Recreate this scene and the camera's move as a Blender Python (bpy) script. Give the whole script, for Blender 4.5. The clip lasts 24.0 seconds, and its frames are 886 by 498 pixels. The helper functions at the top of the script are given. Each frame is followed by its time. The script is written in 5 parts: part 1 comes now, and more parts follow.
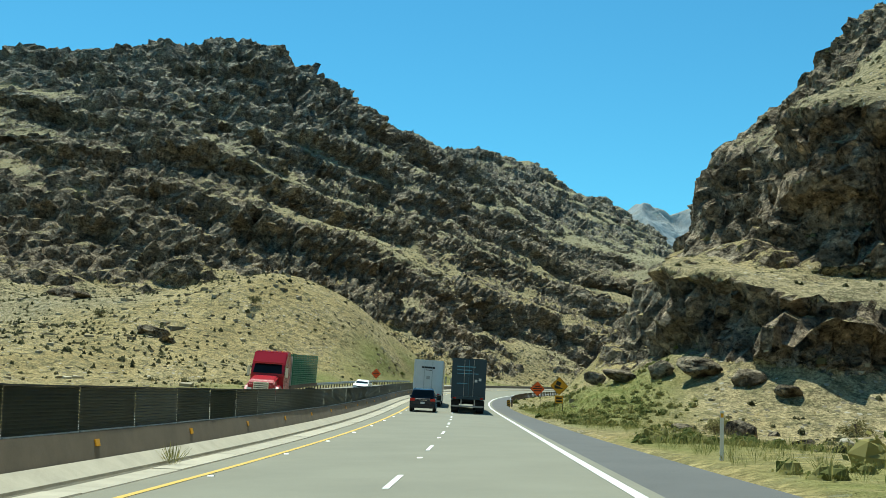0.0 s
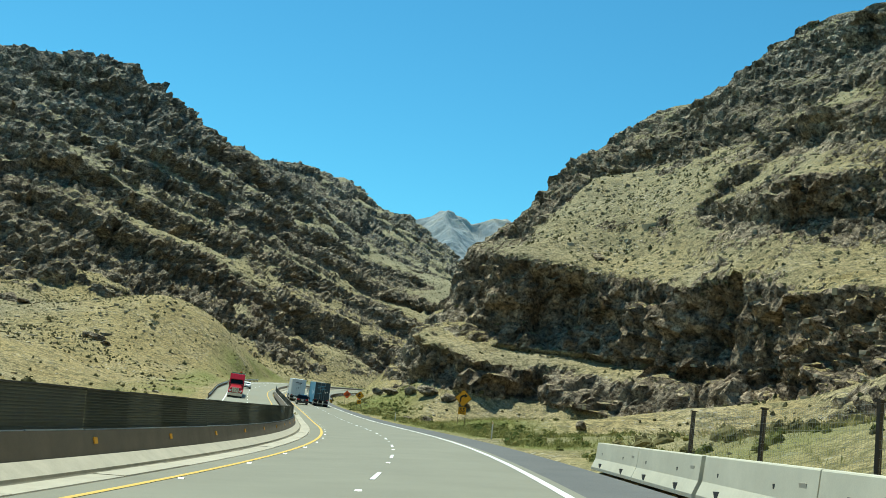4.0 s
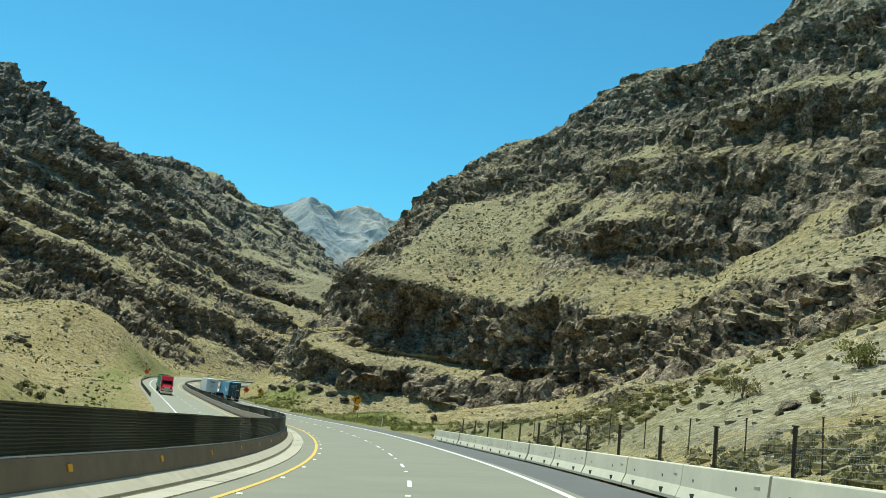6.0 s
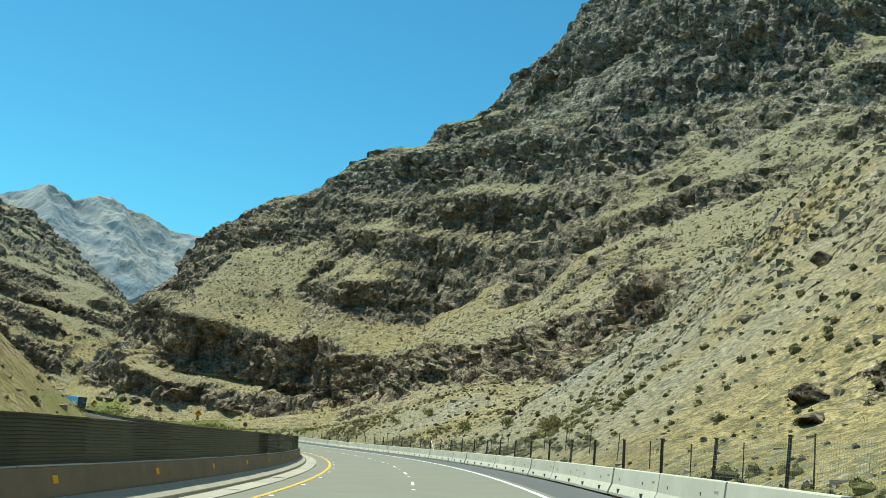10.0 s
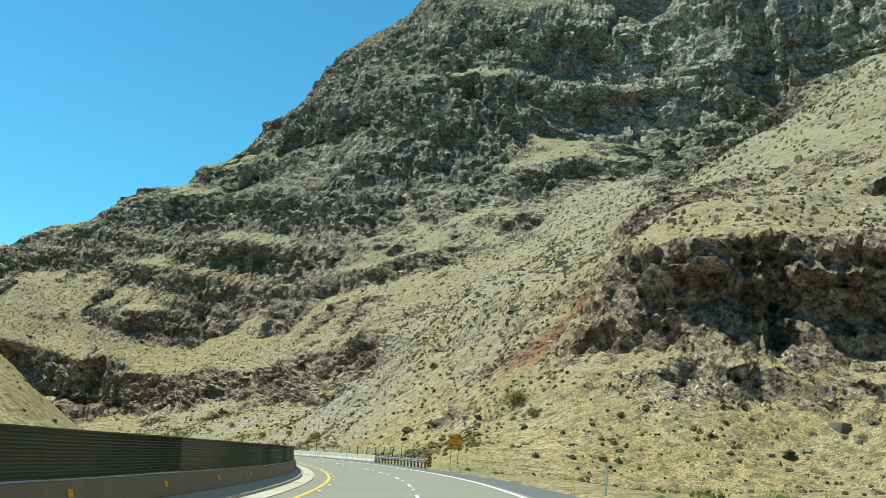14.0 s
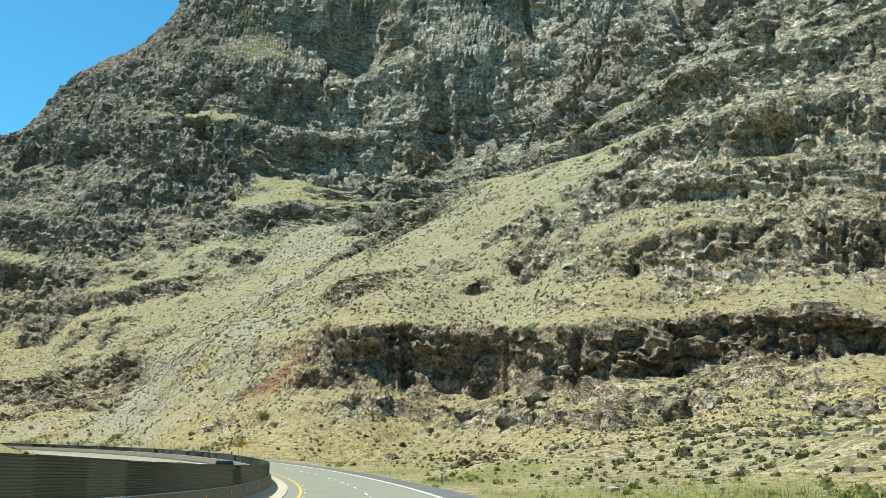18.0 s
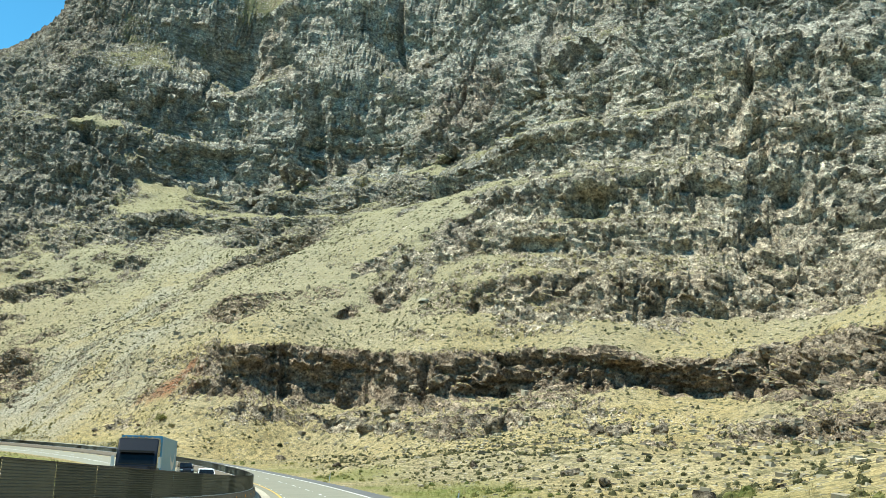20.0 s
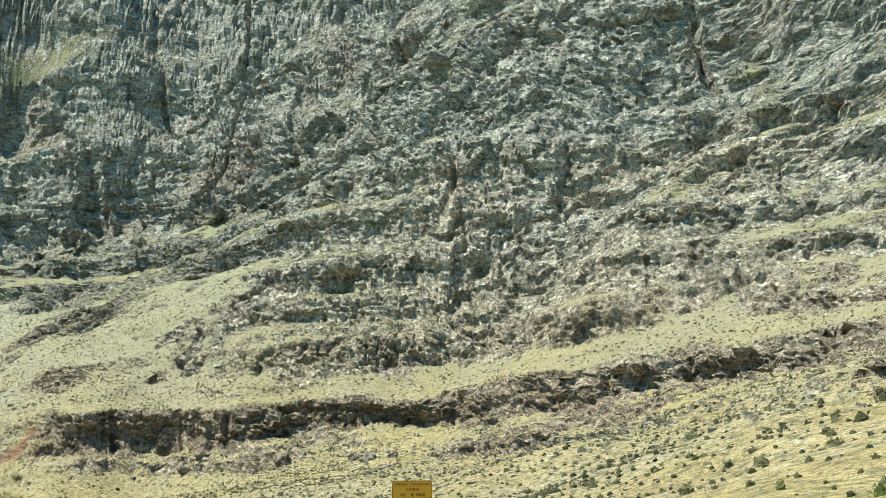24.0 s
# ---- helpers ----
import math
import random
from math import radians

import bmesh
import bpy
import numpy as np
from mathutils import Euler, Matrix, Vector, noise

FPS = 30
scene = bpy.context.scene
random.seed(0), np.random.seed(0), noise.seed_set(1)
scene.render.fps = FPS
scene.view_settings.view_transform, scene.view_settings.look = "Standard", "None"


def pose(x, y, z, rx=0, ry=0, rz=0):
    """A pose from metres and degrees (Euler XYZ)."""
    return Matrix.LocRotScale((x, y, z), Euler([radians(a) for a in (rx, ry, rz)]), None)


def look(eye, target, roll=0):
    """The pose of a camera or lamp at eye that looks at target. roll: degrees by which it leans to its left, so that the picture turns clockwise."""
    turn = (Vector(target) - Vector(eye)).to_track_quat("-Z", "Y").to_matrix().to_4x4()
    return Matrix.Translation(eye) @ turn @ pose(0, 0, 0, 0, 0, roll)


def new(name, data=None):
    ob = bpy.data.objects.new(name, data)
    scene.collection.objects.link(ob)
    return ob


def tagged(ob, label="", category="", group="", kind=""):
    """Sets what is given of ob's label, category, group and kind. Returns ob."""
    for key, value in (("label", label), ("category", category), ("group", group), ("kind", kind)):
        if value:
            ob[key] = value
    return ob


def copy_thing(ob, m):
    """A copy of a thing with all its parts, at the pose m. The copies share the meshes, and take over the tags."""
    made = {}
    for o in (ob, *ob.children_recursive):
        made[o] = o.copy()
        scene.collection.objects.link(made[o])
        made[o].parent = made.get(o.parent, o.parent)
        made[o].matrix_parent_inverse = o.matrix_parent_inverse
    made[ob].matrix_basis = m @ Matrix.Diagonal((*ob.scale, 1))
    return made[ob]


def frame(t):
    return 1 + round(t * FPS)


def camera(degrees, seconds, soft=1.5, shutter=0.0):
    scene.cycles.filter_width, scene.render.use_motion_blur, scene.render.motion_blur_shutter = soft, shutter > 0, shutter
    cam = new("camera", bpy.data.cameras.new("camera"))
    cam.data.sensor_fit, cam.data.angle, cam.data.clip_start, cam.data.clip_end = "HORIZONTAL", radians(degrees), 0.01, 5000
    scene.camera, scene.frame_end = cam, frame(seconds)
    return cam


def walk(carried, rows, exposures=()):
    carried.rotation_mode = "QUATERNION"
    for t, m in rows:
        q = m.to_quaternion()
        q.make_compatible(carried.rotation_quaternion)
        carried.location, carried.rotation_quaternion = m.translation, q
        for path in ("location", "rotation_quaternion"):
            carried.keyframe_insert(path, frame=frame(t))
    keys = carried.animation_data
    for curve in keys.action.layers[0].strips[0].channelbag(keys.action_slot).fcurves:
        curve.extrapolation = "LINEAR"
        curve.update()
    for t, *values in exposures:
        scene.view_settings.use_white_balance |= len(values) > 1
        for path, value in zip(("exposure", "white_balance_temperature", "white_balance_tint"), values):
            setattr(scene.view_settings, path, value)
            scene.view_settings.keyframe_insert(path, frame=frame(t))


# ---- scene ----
cam = camera(47.1, 24.0, soft=0.6)
METRES, EYE, TILT, LEAN, TURN = 650.0, 1.35, 0.0, 0.0, 0.0
ROWS = [
    (0.0, 0.0, 0.0, 0.0, -0.31, 7.45, -2.35),
    (0.5, -0.001, -0.0193, 0.0006, -1.12, 7.68, -3.36),
    (1.0, -0.0025, -0.039, 0.0012, -2.24, 7.89, -3.99),
    (1.5, -0.0043, -0.0586, 0.0018, -3.52, 8.09, -4.34),
    (2.0, -0.0066, -0.0781, 0.0023, -4.91, 8.16, -4.64),
    (2.5, -0.0094, -0.0978, 0.0028, -6.46, 8.11, -5.08),
    (4.5, -0.0276, -0.176, 0.0055, -13.96, 7.77, -6.48),
    (5.0, -0.0338, -0.1953, 0.0064, -15.93, 7.71, -6.34),
    (5.5, -0.041, -0.2146, 0.0072, -17.9, 7.77, -6.19),
    (6.0, -0.0487, -0.234, 0.0082, -19.86, 7.84, -6.09),
    (6.5, -0.0568, -0.2527, 0.009, -21.86, 7.96, -6.06),
    (7.0, -0.0659, -0.2716, 0.0098, -23.87, 8.13, -6.07),
    (7.5, -0.0751, -0.2896, 0.0107, -25.83, 8.29, -6.06),
    (8.0, -0.0853, -0.3077, 0.0115, -27.68, 8.48, -5.99),
    (8.5, -0.0958, -0.3254, 0.0121, -29.37, 8.66, -5.9),
    (9.0, -0.1065, -0.3422, 0.0129, -30.99, 8.82, -5.86),
    (9.5, -0.118, -0.3592, 0.0136, -32.62, 8.93, -5.92),
    (11.5, -0.1695, -0.4228, 0.016, -40.6, 9.7, -6.38),
    (12.0, -0.1841, -0.4378, 0.0165, -42.67, 9.91, -6.2),
    (12.5, -0.1991, -0.4523, 0.017, -44.61, 10.05, -5.88),
    (13.0, -0.2144, -0.4663, 0.0175, -46.39, 10.16, -5.61),
    (13.5, -0.2304, -0.4801, 0.0179, -48.08, 10.21, -5.51),
    (14.0, -0.246, -0.4928, 0.0184, -49.75, 10.29, -5.68),
    (14.5, -0.263, -0.5059, 0.0187, -51.57, 10.34, -5.87),
    (15.0, -0.2799, -0.5177, 0.0192, -53.55, 10.43, -5.98),
    (15.5, -0.2976, -0.5294, 0.0198, -55.68, 10.52, -5.87),
    (16.0, -0.3159, -0.5403, 0.0204, -57.88, 10.57, -5.55),
    (16.5, -0.3346, -0.5509, 0.0209, -60.09, 10.59, -5.12),
    (17.0, -0.3551, -0.5616, 0.0217, -62.4, 10.59, -4.64),
    (17.5, -0.3746, -0.5708, 0.0225, -64.43, 10.55, -4.36),
    (18.0, -0.3941, -0.5794, 0.0234, -66.32, 10.61, -4.3),
    (18.5, -0.4138, -0.5875, 0.0243, -68.14, 10.68, -4.46),
    (20.5, -0.4954, -0.6124, 0.0284, -76.56, 11.01, -5.85),
    (21.0, -0.5163, -0.6171, 0.0295, -78.69, 11.12, -5.69),
    (21.5, -0.5376, -0.6209, 0.0308, -80.65, 11.34, -5.13),
    (22.0, -0.5592, -0.6245, 0.0319, -82.39, 11.6, -4.19),
    (22.5, -0.5808, -0.6272, 0.0331, -83.96, 11.87, -3.07),
    (23.0, -0.6022, -0.6298, 0.0343, -85.31, 12.01, -1.89),
    (23.5, -0.6236, -0.6318, 0.0355, -86.43, 11.91, -0.78),
    (24.0, -0.645, -0.6335, 0.0365, -87.19, 11.68, 0.13),
]

walk(cam, [(t, pose(0, 0, EYE, TILT, LEAN, TURN) @ pose(METRES * x, METRES * y, METRES * z, 90 + pitch, roll, yaw)) for t, x, y, z, yaw, pitch, roll in ROWS],
     exposures=[(0.0, 0.34, 6080, -5), (9.0, 0.3, 6080, -5), (14.0, 0.46, 6080, -1), (18.0, 0.62, 6100, 2), (21.0, 0.78, 6050, 2), (24.0, 0.76, 6020, 2)])


# ---- sky and sun ----
SUN_AZ, SUN_EL = 17.0, 65.0      # degrees left of +y, and above the horizon
sun_dir = Vector((-math.sin(radians(SUN_AZ)) * math.cos(radians(SUN_EL)), math.cos(radians(SUN_AZ)) * math.cos(radians(SUN_EL)), math.sin(radians(SUN_EL))))
world = bpy.data.worlds.new("sky")
scene.world = world
world.use_nodes = True
wn, wl = world.node_tree.nodes, world.node_tree.links
sky = wn.new("ShaderNodeTexSky")
sky.sky_type, sky.sun_disc = "NISHITA", False
sky.sun_elevation, sky.sun_rotation = radians(SUN_EL), radians(-SUN_AZ)
sky.air_density, sky.dust_density, sky.ozone_density = 1.0, 0.0, 4.0
tone = wn.new("ShaderNodeMix")
tone.data_type, tone.blend_type = "RGBA", "MULTIPLY"
tone.inputs[0].default_value, tone.inputs[7].default_value = 1.0, (0.57, 1.16, 1.18, 1)
wl.new(sky.outputs[0], tone.inputs[6])
wl.new(tone.outputs[2], wn["Background"].inputs[0])
wn["Background"].inputs[1].default_value = 0.089
lamp = bpy.data.lights.new("sun", "SUN")
lamp.energy, lamp.angle, lamp.color = 4.75, radians(0.5), (1.0, 0.945, 0.82)
sun = new("sun", lamp)
sun.matrix_world = look(sun_dir * 500, (0, 0, 0))


# ---- materials ----
def material(name, rough=0.8, metal=0.0, color=(0.5, 0.5, 0.5)):
    m = bpy.data.materials.new(name)
    m.use_nodes = True
    b = m.node_tree.nodes["Principled BSDF"]
    b.inputs["Base Color"].default_value = (*color, 1)
    b.inputs["Roughness"].default_value, b.inputs["Metallic"].default_value = rough, metal
    return m, m.node_tree.nodes, m.node_tree.links, b


def noise_node(n, l, scale, detail=4.0, rough=0.6, vec=None):
    t = n.new("ShaderNodeTexNoise")
    t.inputs["Scale"].default_value, t.inputs["Detail"].default_value, t.inputs["Roughness"].default_value = scale, detail, rough
    if vec:
        l.new(vec, t.inputs["Vector"])
    return t.outputs["Fac"]


def ramp(n, l, fac, stops):
    r = n.new("ShaderNodeValToRGB")
    e = r.color_ramp.elements
    while len(e) < len(stops):
        e.new(0.5)
    for k, (p, c) in zip(e, stops):
        k.position, k.color = p, (*c, 1) if len(c) == 3 else c
    l.new(fac, r.inputs[0])
    return r.outputs[0]


def grey(v):
    return (v, v, v)


def mix(n, l, fac, a, b, kind="MIX"):
    m = n.new("ShaderNodeMix")
    m.data_type, m.blend_type = "RGBA", kind
    for s, v in ((0, fac), (6, a), (7, b)):
        if isinstance(v, (int, float)):
            m.inputs[s].default_value = v
        elif isinstance(v, tuple):
            m.inputs[s].default_value = (*v, 1)
        else:
            l.new(v, m.inputs[s])
    return m.outputs[2]


def maths(n, l, op, a, b=0.0, clamp=False):
    m = n.new("ShaderNodeMath")
    m.operation, m.use_clamp = op, clamp
    for s, v in ((0, a), (1, b)):
        if isinstance(v, (int, float)):
            m.inputs[s].default_value = v
        else:
            l.new(v, m.inputs[s])
    return m.outputs[0]


def bump(n, l, b, height, strength=0.5, distance=0.1):
    k = n.new("ShaderNodeBump")
    k.inputs["Strength"].default_value, k.inputs["Distance"].default_value = strength, distance
    l.new(height, k.inputs["Height"])
    l.new(k.outputs[0], b.inputs["Normal"])


def worn(name, color, rough=0.8, metal=0.0, vary=0.25, scale=3.0, relief=0.15, fine=40.0):
    """A surface of one colour with stains at two scales, a little grain and a difference from piece to piece."""
    m, n, l, b = material(name, rough, metal, color)
    pos = n.new("ShaderNodeTexCoord").outputs["Object"]
    info = n.new("ShaderNodeObjectInfo").outputs["Random"]
    f1, f2 = noise_node(n, l, scale, 5, 0.65, pos), noise_node(n, l, fine, 3, 0.6, pos)
    f = maths(n, l, "ADD", maths(n, l, "MULTIPLY", f1, 0.6), maths(n, l, "ADD", maths(n, l, "MULTIPLY", f2, 0.3), maths(n, l, "MULTIPLY", info, 0.15)))
    c = ramp(n, l, f, [(0.3, tuple(v * (1 - vary) for v in color)), (0.75, tuple(min(1, v * (1 + vary)) for v in color))])
    l.new(c, b.inputs["Base Color"])
    bump(n, l, b, f2, relief, 0.02)
    return m


def attribute(n, name):
    a = n.new("ShaderNodeAttribute")
    a.attribute_name = name
    return a.outputs["Fac"]


def cells(n, l, vec, scale, edge):
    """Joint cells: their distance to the edge, or a random level for each."""
    v = n.new("ShaderNodeTexVoronoi")
    v.inputs["Scale"].default_value = scale
    v.feature = "DISTANCE_TO_EDGE" if edge else "F1"
    l.new(vec, v.inputs["Vector"])
    return v.outputs["Distance" if edge else "Color"]


def faceted(n, l, b, height, vec, amount):
    """Relief broken into flat facets of three sizes, as on freshly split rock."""
    k = n.new("ShaderNodeBump")
    k.inputs["Strength"].default_value, k.inputs["Distance"].default_value = 1.0, 0.8
    l.new(height, k.inputs["Height"])
    tilt = None
    for scale, lean in ((0.4, 0.8), (1.1, 0.65), (2.8, 0.35)):
        c = n.new("ShaderNodeVectorMath")
        c.operation = "MULTIPLY_ADD"
        l.new(cells(n, l, vec, scale, False), c.inputs[0])
        c.inputs[1].default_value, c.inputs[2].default_value = (lean,) * 3, (-lean / 2,) * 3
        if tilt:
            add = n.new("ShaderNodeVectorMath")
            l.new(tilt, add.inputs[0])
            l.new(c.outputs[0], add.inputs[1])
            tilt = add.outputs[0]
        else:
            tilt = c.outputs[0]
    size = n.new("ShaderNodeVectorMath")
    size.operation = "SCALE"
    l.new(tilt, size.inputs[0])
    if isinstance(amount, float):
        size.inputs["Scale"].default_value = amount
    else:
        l.new(amount, size.inputs["Scale"])
    add, unit = n.new("ShaderNodeVectorMath"), n.new("ShaderNodeVectorMath")
    unit.operation = "NORMALIZE"
    l.new(k.outputs[0], add.inputs[0])
    l.new(size.outputs[0], add.inputs[1])
    l.new(add.outputs[0], unit.inputs[0])
    l.new(unit.outputs[0], b.inputs["Normal"])


def terrain_material(name, only_rock=False):
    m, n, l, b = material(name, 0.95)
    b.inputs["Specular IOR Level"].default_value = 0.1
    geo = n.new("ShaderNodeNewGeometry")
    pos = geo.outputs["Position"]
    sep = n.new("ShaderNodeSeparateXYZ")
    l.new(geo.outputs["Normal"], sep.inputs[0])
    place = n.new("ShaderNodeSeparateXYZ")
    l.new(pos, place.inputs[0])
    sq = n.new("ShaderNodeMapping")
    sq.inputs["Scale"].default_value = (0.16, 0.16, 1.0)
    sq.inputs["Rotation"].default_value = (0.06, -0.05, 0)
    l.new(mix(n, l, 1.0, pos, mix(n, l, 1.0, noise_color(n, l, 0.05, pos), (6.0, 6.0, 6.0), "MULTIPLY"), "ADD"), sq.inputs["Vector"])
    beds = noise_node(n, l, 0.45, 5, 0.7, sq.outputs[0])
    big, mid, small, tiny = (noise_node(n, l, sc, d, r, pos) for sc, d, r in ((0.012, 4, 0.6), (0.09, 5, 0.65), (0.8, 5, 0.72), (3.5, 4, 0.75)))
    streak = n.new("ShaderNodeMapping")
    streak.inputs["Scale"].default_value = (1.0, 1.0, 0.12)
    l.new(pos, streak.inputs["Vector"])
    runs = noise_node(n, l, 0.5, 4, 0.6, streak.outputs[0])
    # fractures: warped joint cells, flatter than wide
    bent = mix(n, l, 1.0, pos, mix(n, l, 1.0, noise_color(n, l, 0.7, pos), (1.6, 1.6, 1.2), "MULTIPLY"), "ADD")
    squash = n.new("ShaderNodeMapping")
    squash.inputs["Scale"].default_value = (1.0, 1.0, 1.7)
    l.new(bent, squash.inputs["Vector"])
    bent = squash.outputs[0]
    e1, e2, e3 = (cells(n, l, bent, sc, True) for sc in (0.22, 0.6, 1.7))
    tone = n.new("ShaderNodeSeparateColor")
    l.new(cells(n, l, bent, 0.6, False), tone.inputs[0])
    rock = ramp(n, l, mid, [(0.25, (0.22, 0.19, 0.14)), (0.42, (0.31, 0.27, 0.20)), (0.58, (0.41, 0.35, 0.25)), (0.78, (0.52, 0.465, 0.35))])
    lime = ramp(n, l, mid, [(0.3, (0.235, 0.226, 0.19)), (0.5, (0.35, 0.335, 0.277)), (0.7, (0.49, 0.47, 0.39))])
    upper = maths(n, l, "ADD", maths(n, l, "MULTIPLY", place.outputs[2], 0.01), maths(n, l, "MULTIPLY", big, 0.8))
    rock = mix(n, l, ramp(n, l, maths(n, l, "MULTIPLY", upper, 0.5), [(0.55, grey(0)), (0.85, grey(0.9))]), rock, lime)
    # the dark end stands for shade in the crevices between beds
    rock = mix(n, l, 0.8, rock, ramp(n, l, beds, [(0.36, grey(0.38)), (0.46, grey(0.95)), (0.66, grey(1.4))]), "MULTIPLY")
    rock = mix(n, l, ramp(n, l, big, [(0.52, grey(0)), (0.7, grey(0.4))]), rock, (0.26, 0.17, 0.11))
    rock = mix(n, l, maths(n, l, "MULTIPLY", attribute(n, "brown"), 0.8), rock, ramp(n, l, mid, [(0.3, (0.23, 0.175, 0.125)), (0.5, (0.35, 0.27, 0.19)), (0.7, (0.48, 0.39, 0.28))]))
    rock = mix(n, l, maths(n, l, "MULTIPLY", attribute(n, "warm"), ramp(n, l, big, [(0.38, grey(0.2)), (0.58, grey(0.75))])), rock, ramp(n, l, mid, [(0.3, (0.33, 0.27, 0.19)), (0.5, (0.47, 0.40, 0.29)), (0.7, (0.62, 0.55, 0.42))]))
    rock = mix(n, l, 1.0, rock, mix(n, l, attribute(n, "pale"), (0.88, 0.84, 0.80), (1.22, 1.20, 1.18)), "MULTIPLY")
    rock = mix(n, l, 0.5, rock, ramp(n, l, runs, [(0.35, grey(0.6)), (0.62, grey(1.2))]), "MULTIPLY")
    # relief noise in the colour: shaded hollows dark, sunlit tops bright
    rock = mix(n, l, 0.75, rock, ramp(n, l, small, [(0.34, grey(0.5)), (0.5, grey(1.0)), (0.66, grey(1.6))]), "MULTIPLY")
    rock = mix(n, l, 0.8, rock, ramp(n, l, tone.outputs[0], [(0.0, grey(0.65)), (1.0, grey(1.3))]), "MULTIPLY")
    chip = n.new("ShaderNodeSeparateColor")
    l.new(cells(n, l, bent, 2.1, False), chip.inputs[0])
    rock = mix(n, l, 0.55, rock, ramp(n, l, chip.outputs[0], [(0.0, grey(0.55)), (0.3, grey(0.9)), (0.75, grey(1.1)), (1.0, grey(1.5))]), "MULTIPLY")
    # only some of the joints are open and dark
    open_joint = ramp(n, l, mid, [(0.42, grey(0.0)), (0.62, grey(0.75))])
    rock = mix(n, l, maths(n, l, "MULTIPLY", open_joint, 0.6), rock, ramp(n, l, e2, [(0.0, grey(0.4)), (0.04, grey(1.0))]), "MULTIPLY")
    # shade of pits and crevices painted over the relief they also drive
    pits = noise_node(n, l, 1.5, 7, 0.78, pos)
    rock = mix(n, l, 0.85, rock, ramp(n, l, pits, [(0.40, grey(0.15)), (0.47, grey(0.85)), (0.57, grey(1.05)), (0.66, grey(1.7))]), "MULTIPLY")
    h = maths(n, l, "ADD", maths(n, l, "MULTIPLY", small, 0.7), maths(n, l, "MULTIPLY", tiny, 0.2))
    joint = maths(n, l, "ADD", maths(n, l, "MULTIPLY", maths(n, l, "MINIMUM", e1, 0.2), 0.9), maths(n, l, "ADD", maths(n, l, "MULTIPLY", maths(n, l, "MINIMUM", e2, 0.2), 0.6), maths(n, l, "MULTIPLY", maths(n, l, "MINIMUM", e3, 0.2), 0.5)))
    joint = maths(n, l, "ADD", joint, maths(n, l, "MULTIPLY", beds, 0.6))
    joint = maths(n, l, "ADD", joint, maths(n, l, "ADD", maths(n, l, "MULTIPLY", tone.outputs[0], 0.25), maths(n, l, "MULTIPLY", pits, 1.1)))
    # thin beds, each undercut by the one below
    bedding = maths(n, l, "FRACT", maths(n, l, "ADD", maths(n, l, "ADD", maths(n, l, "MULTIPLY", place.outputs[2], 0.55), maths(n, l, "MULTIPLY", place.outputs[0], 0.03)), maths(n, l, "MULTIPLY", mid, 3.5)))
    joint = maths(n, l, "ADD", joint, maths(n, l, "MULTIPLY", bedding, 0.4))
    if only_rock:
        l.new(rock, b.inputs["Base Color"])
        faceted(n, l, b, maths(n, l, "ADD", h, joint), bent, 1.0)
        return m
    soil = ramp(n, l, mid, [(0.3, (0.30, 0.228, 0.10)), (0.5, (0.375, 0.293, 0.135)), (0.7, (0.44, 0.35, 0.18))])
    soil = mix(n, l, ramp(n, l, big, [(0.45, grey(0)), (0.62, grey(0.5))]), soil, (0.31, 0.28, 0.20))
    soil = mix(n, l, ramp(n, l, small, [(0.47, grey(0)), (0.58, grey(0.85))]), soil, (0.15, 0.135, 0.068))
    soil = mix(n, l, 0.7, soil, ramp(n, l, tiny, [(0.36, grey(0.3)), (0.5, grey(1.0)), (0.62, grey(1.7))]), "MULTIPLY")
    soil = mix(n, l, ramp(n, l, maths(n, l, "MULTIPLY", place.outputs[2], 0.005), [(0.16, grey(0)), (0.5, grey(0.7))]), soil, ramp(n, l, small, [(0.35, (0.15, 0.15, 0.085)), (0.5, (0.30, 0.278, 0.175)), (0.65, (0.43, 0.40, 0.28))]))
    pebble = n.new("ShaderNodeTexVoronoi")
    pebble.inputs["Scale"].default_value = 1.1
    l.new(pos, pebble.inputs["Vector"])
    patch = ramp(n, l, mid, [(0.4, grey(0.12)), (0.62, grey(0.30))])
    stones = maths(n, l, "LESS_THAN", pebble.outputs["Distance"], patch)
    pick = n.new("ShaderNodeSeparateColor")
    l.new(pebble.outputs["Color"], pick.inputs[0])
    soil = mix(n, l, maths(n, l, "MULTIPLY", stones, 0.85), soil, ramp(n, l, pick.outputs[0], [(0.0, (0.10, 0.09, 0.07)), (0.55, (0.26, 0.23, 0.17)), (1.0, (0.52, 0.48, 0.39))]))
    shard = n.new("ShaderNodeSeparateColor")
    l.new(cells(n, l, bent, 3.2, False), shard.inputs[0])
    soil = mix(n, l, attribute(n, "scree"), soil, ramp(n, l, shard.outputs[0], [(0.0, (0.11, 0.105, 0.08)), (0.4, (0.27, 0.25, 0.185)), (0.8, (0.40, 0.37, 0.28)), (1.0, (0.55, 0.52, 0.42))]))
    soil = mix(n, l, attribute(n, "green"), soil, ramp(n, l, small, [(0.3, (0.10, 0.13, 0.035)), (0.5, (0.19, 0.20, 0.06)), (0.7, (0.36, 0.31, 0.13))]))
    bare = maths(n, l, "ADD", attribute(n, "rock"), maths(n, l, "ADD", maths(n, l, "MULTIPLY", maths(n, l, "SUBTRACT", maths(n, l, "ADD", small, maths(n, l, "MULTIPLY", mid, 0.6)), 0.8), 2.8), maths(n, l, "MINIMUM", maths(n, l, "MULTIPLY", maths(n, l, "SUBTRACT", 0.78, sep.outputs[2]), 2.6), 0.35)))
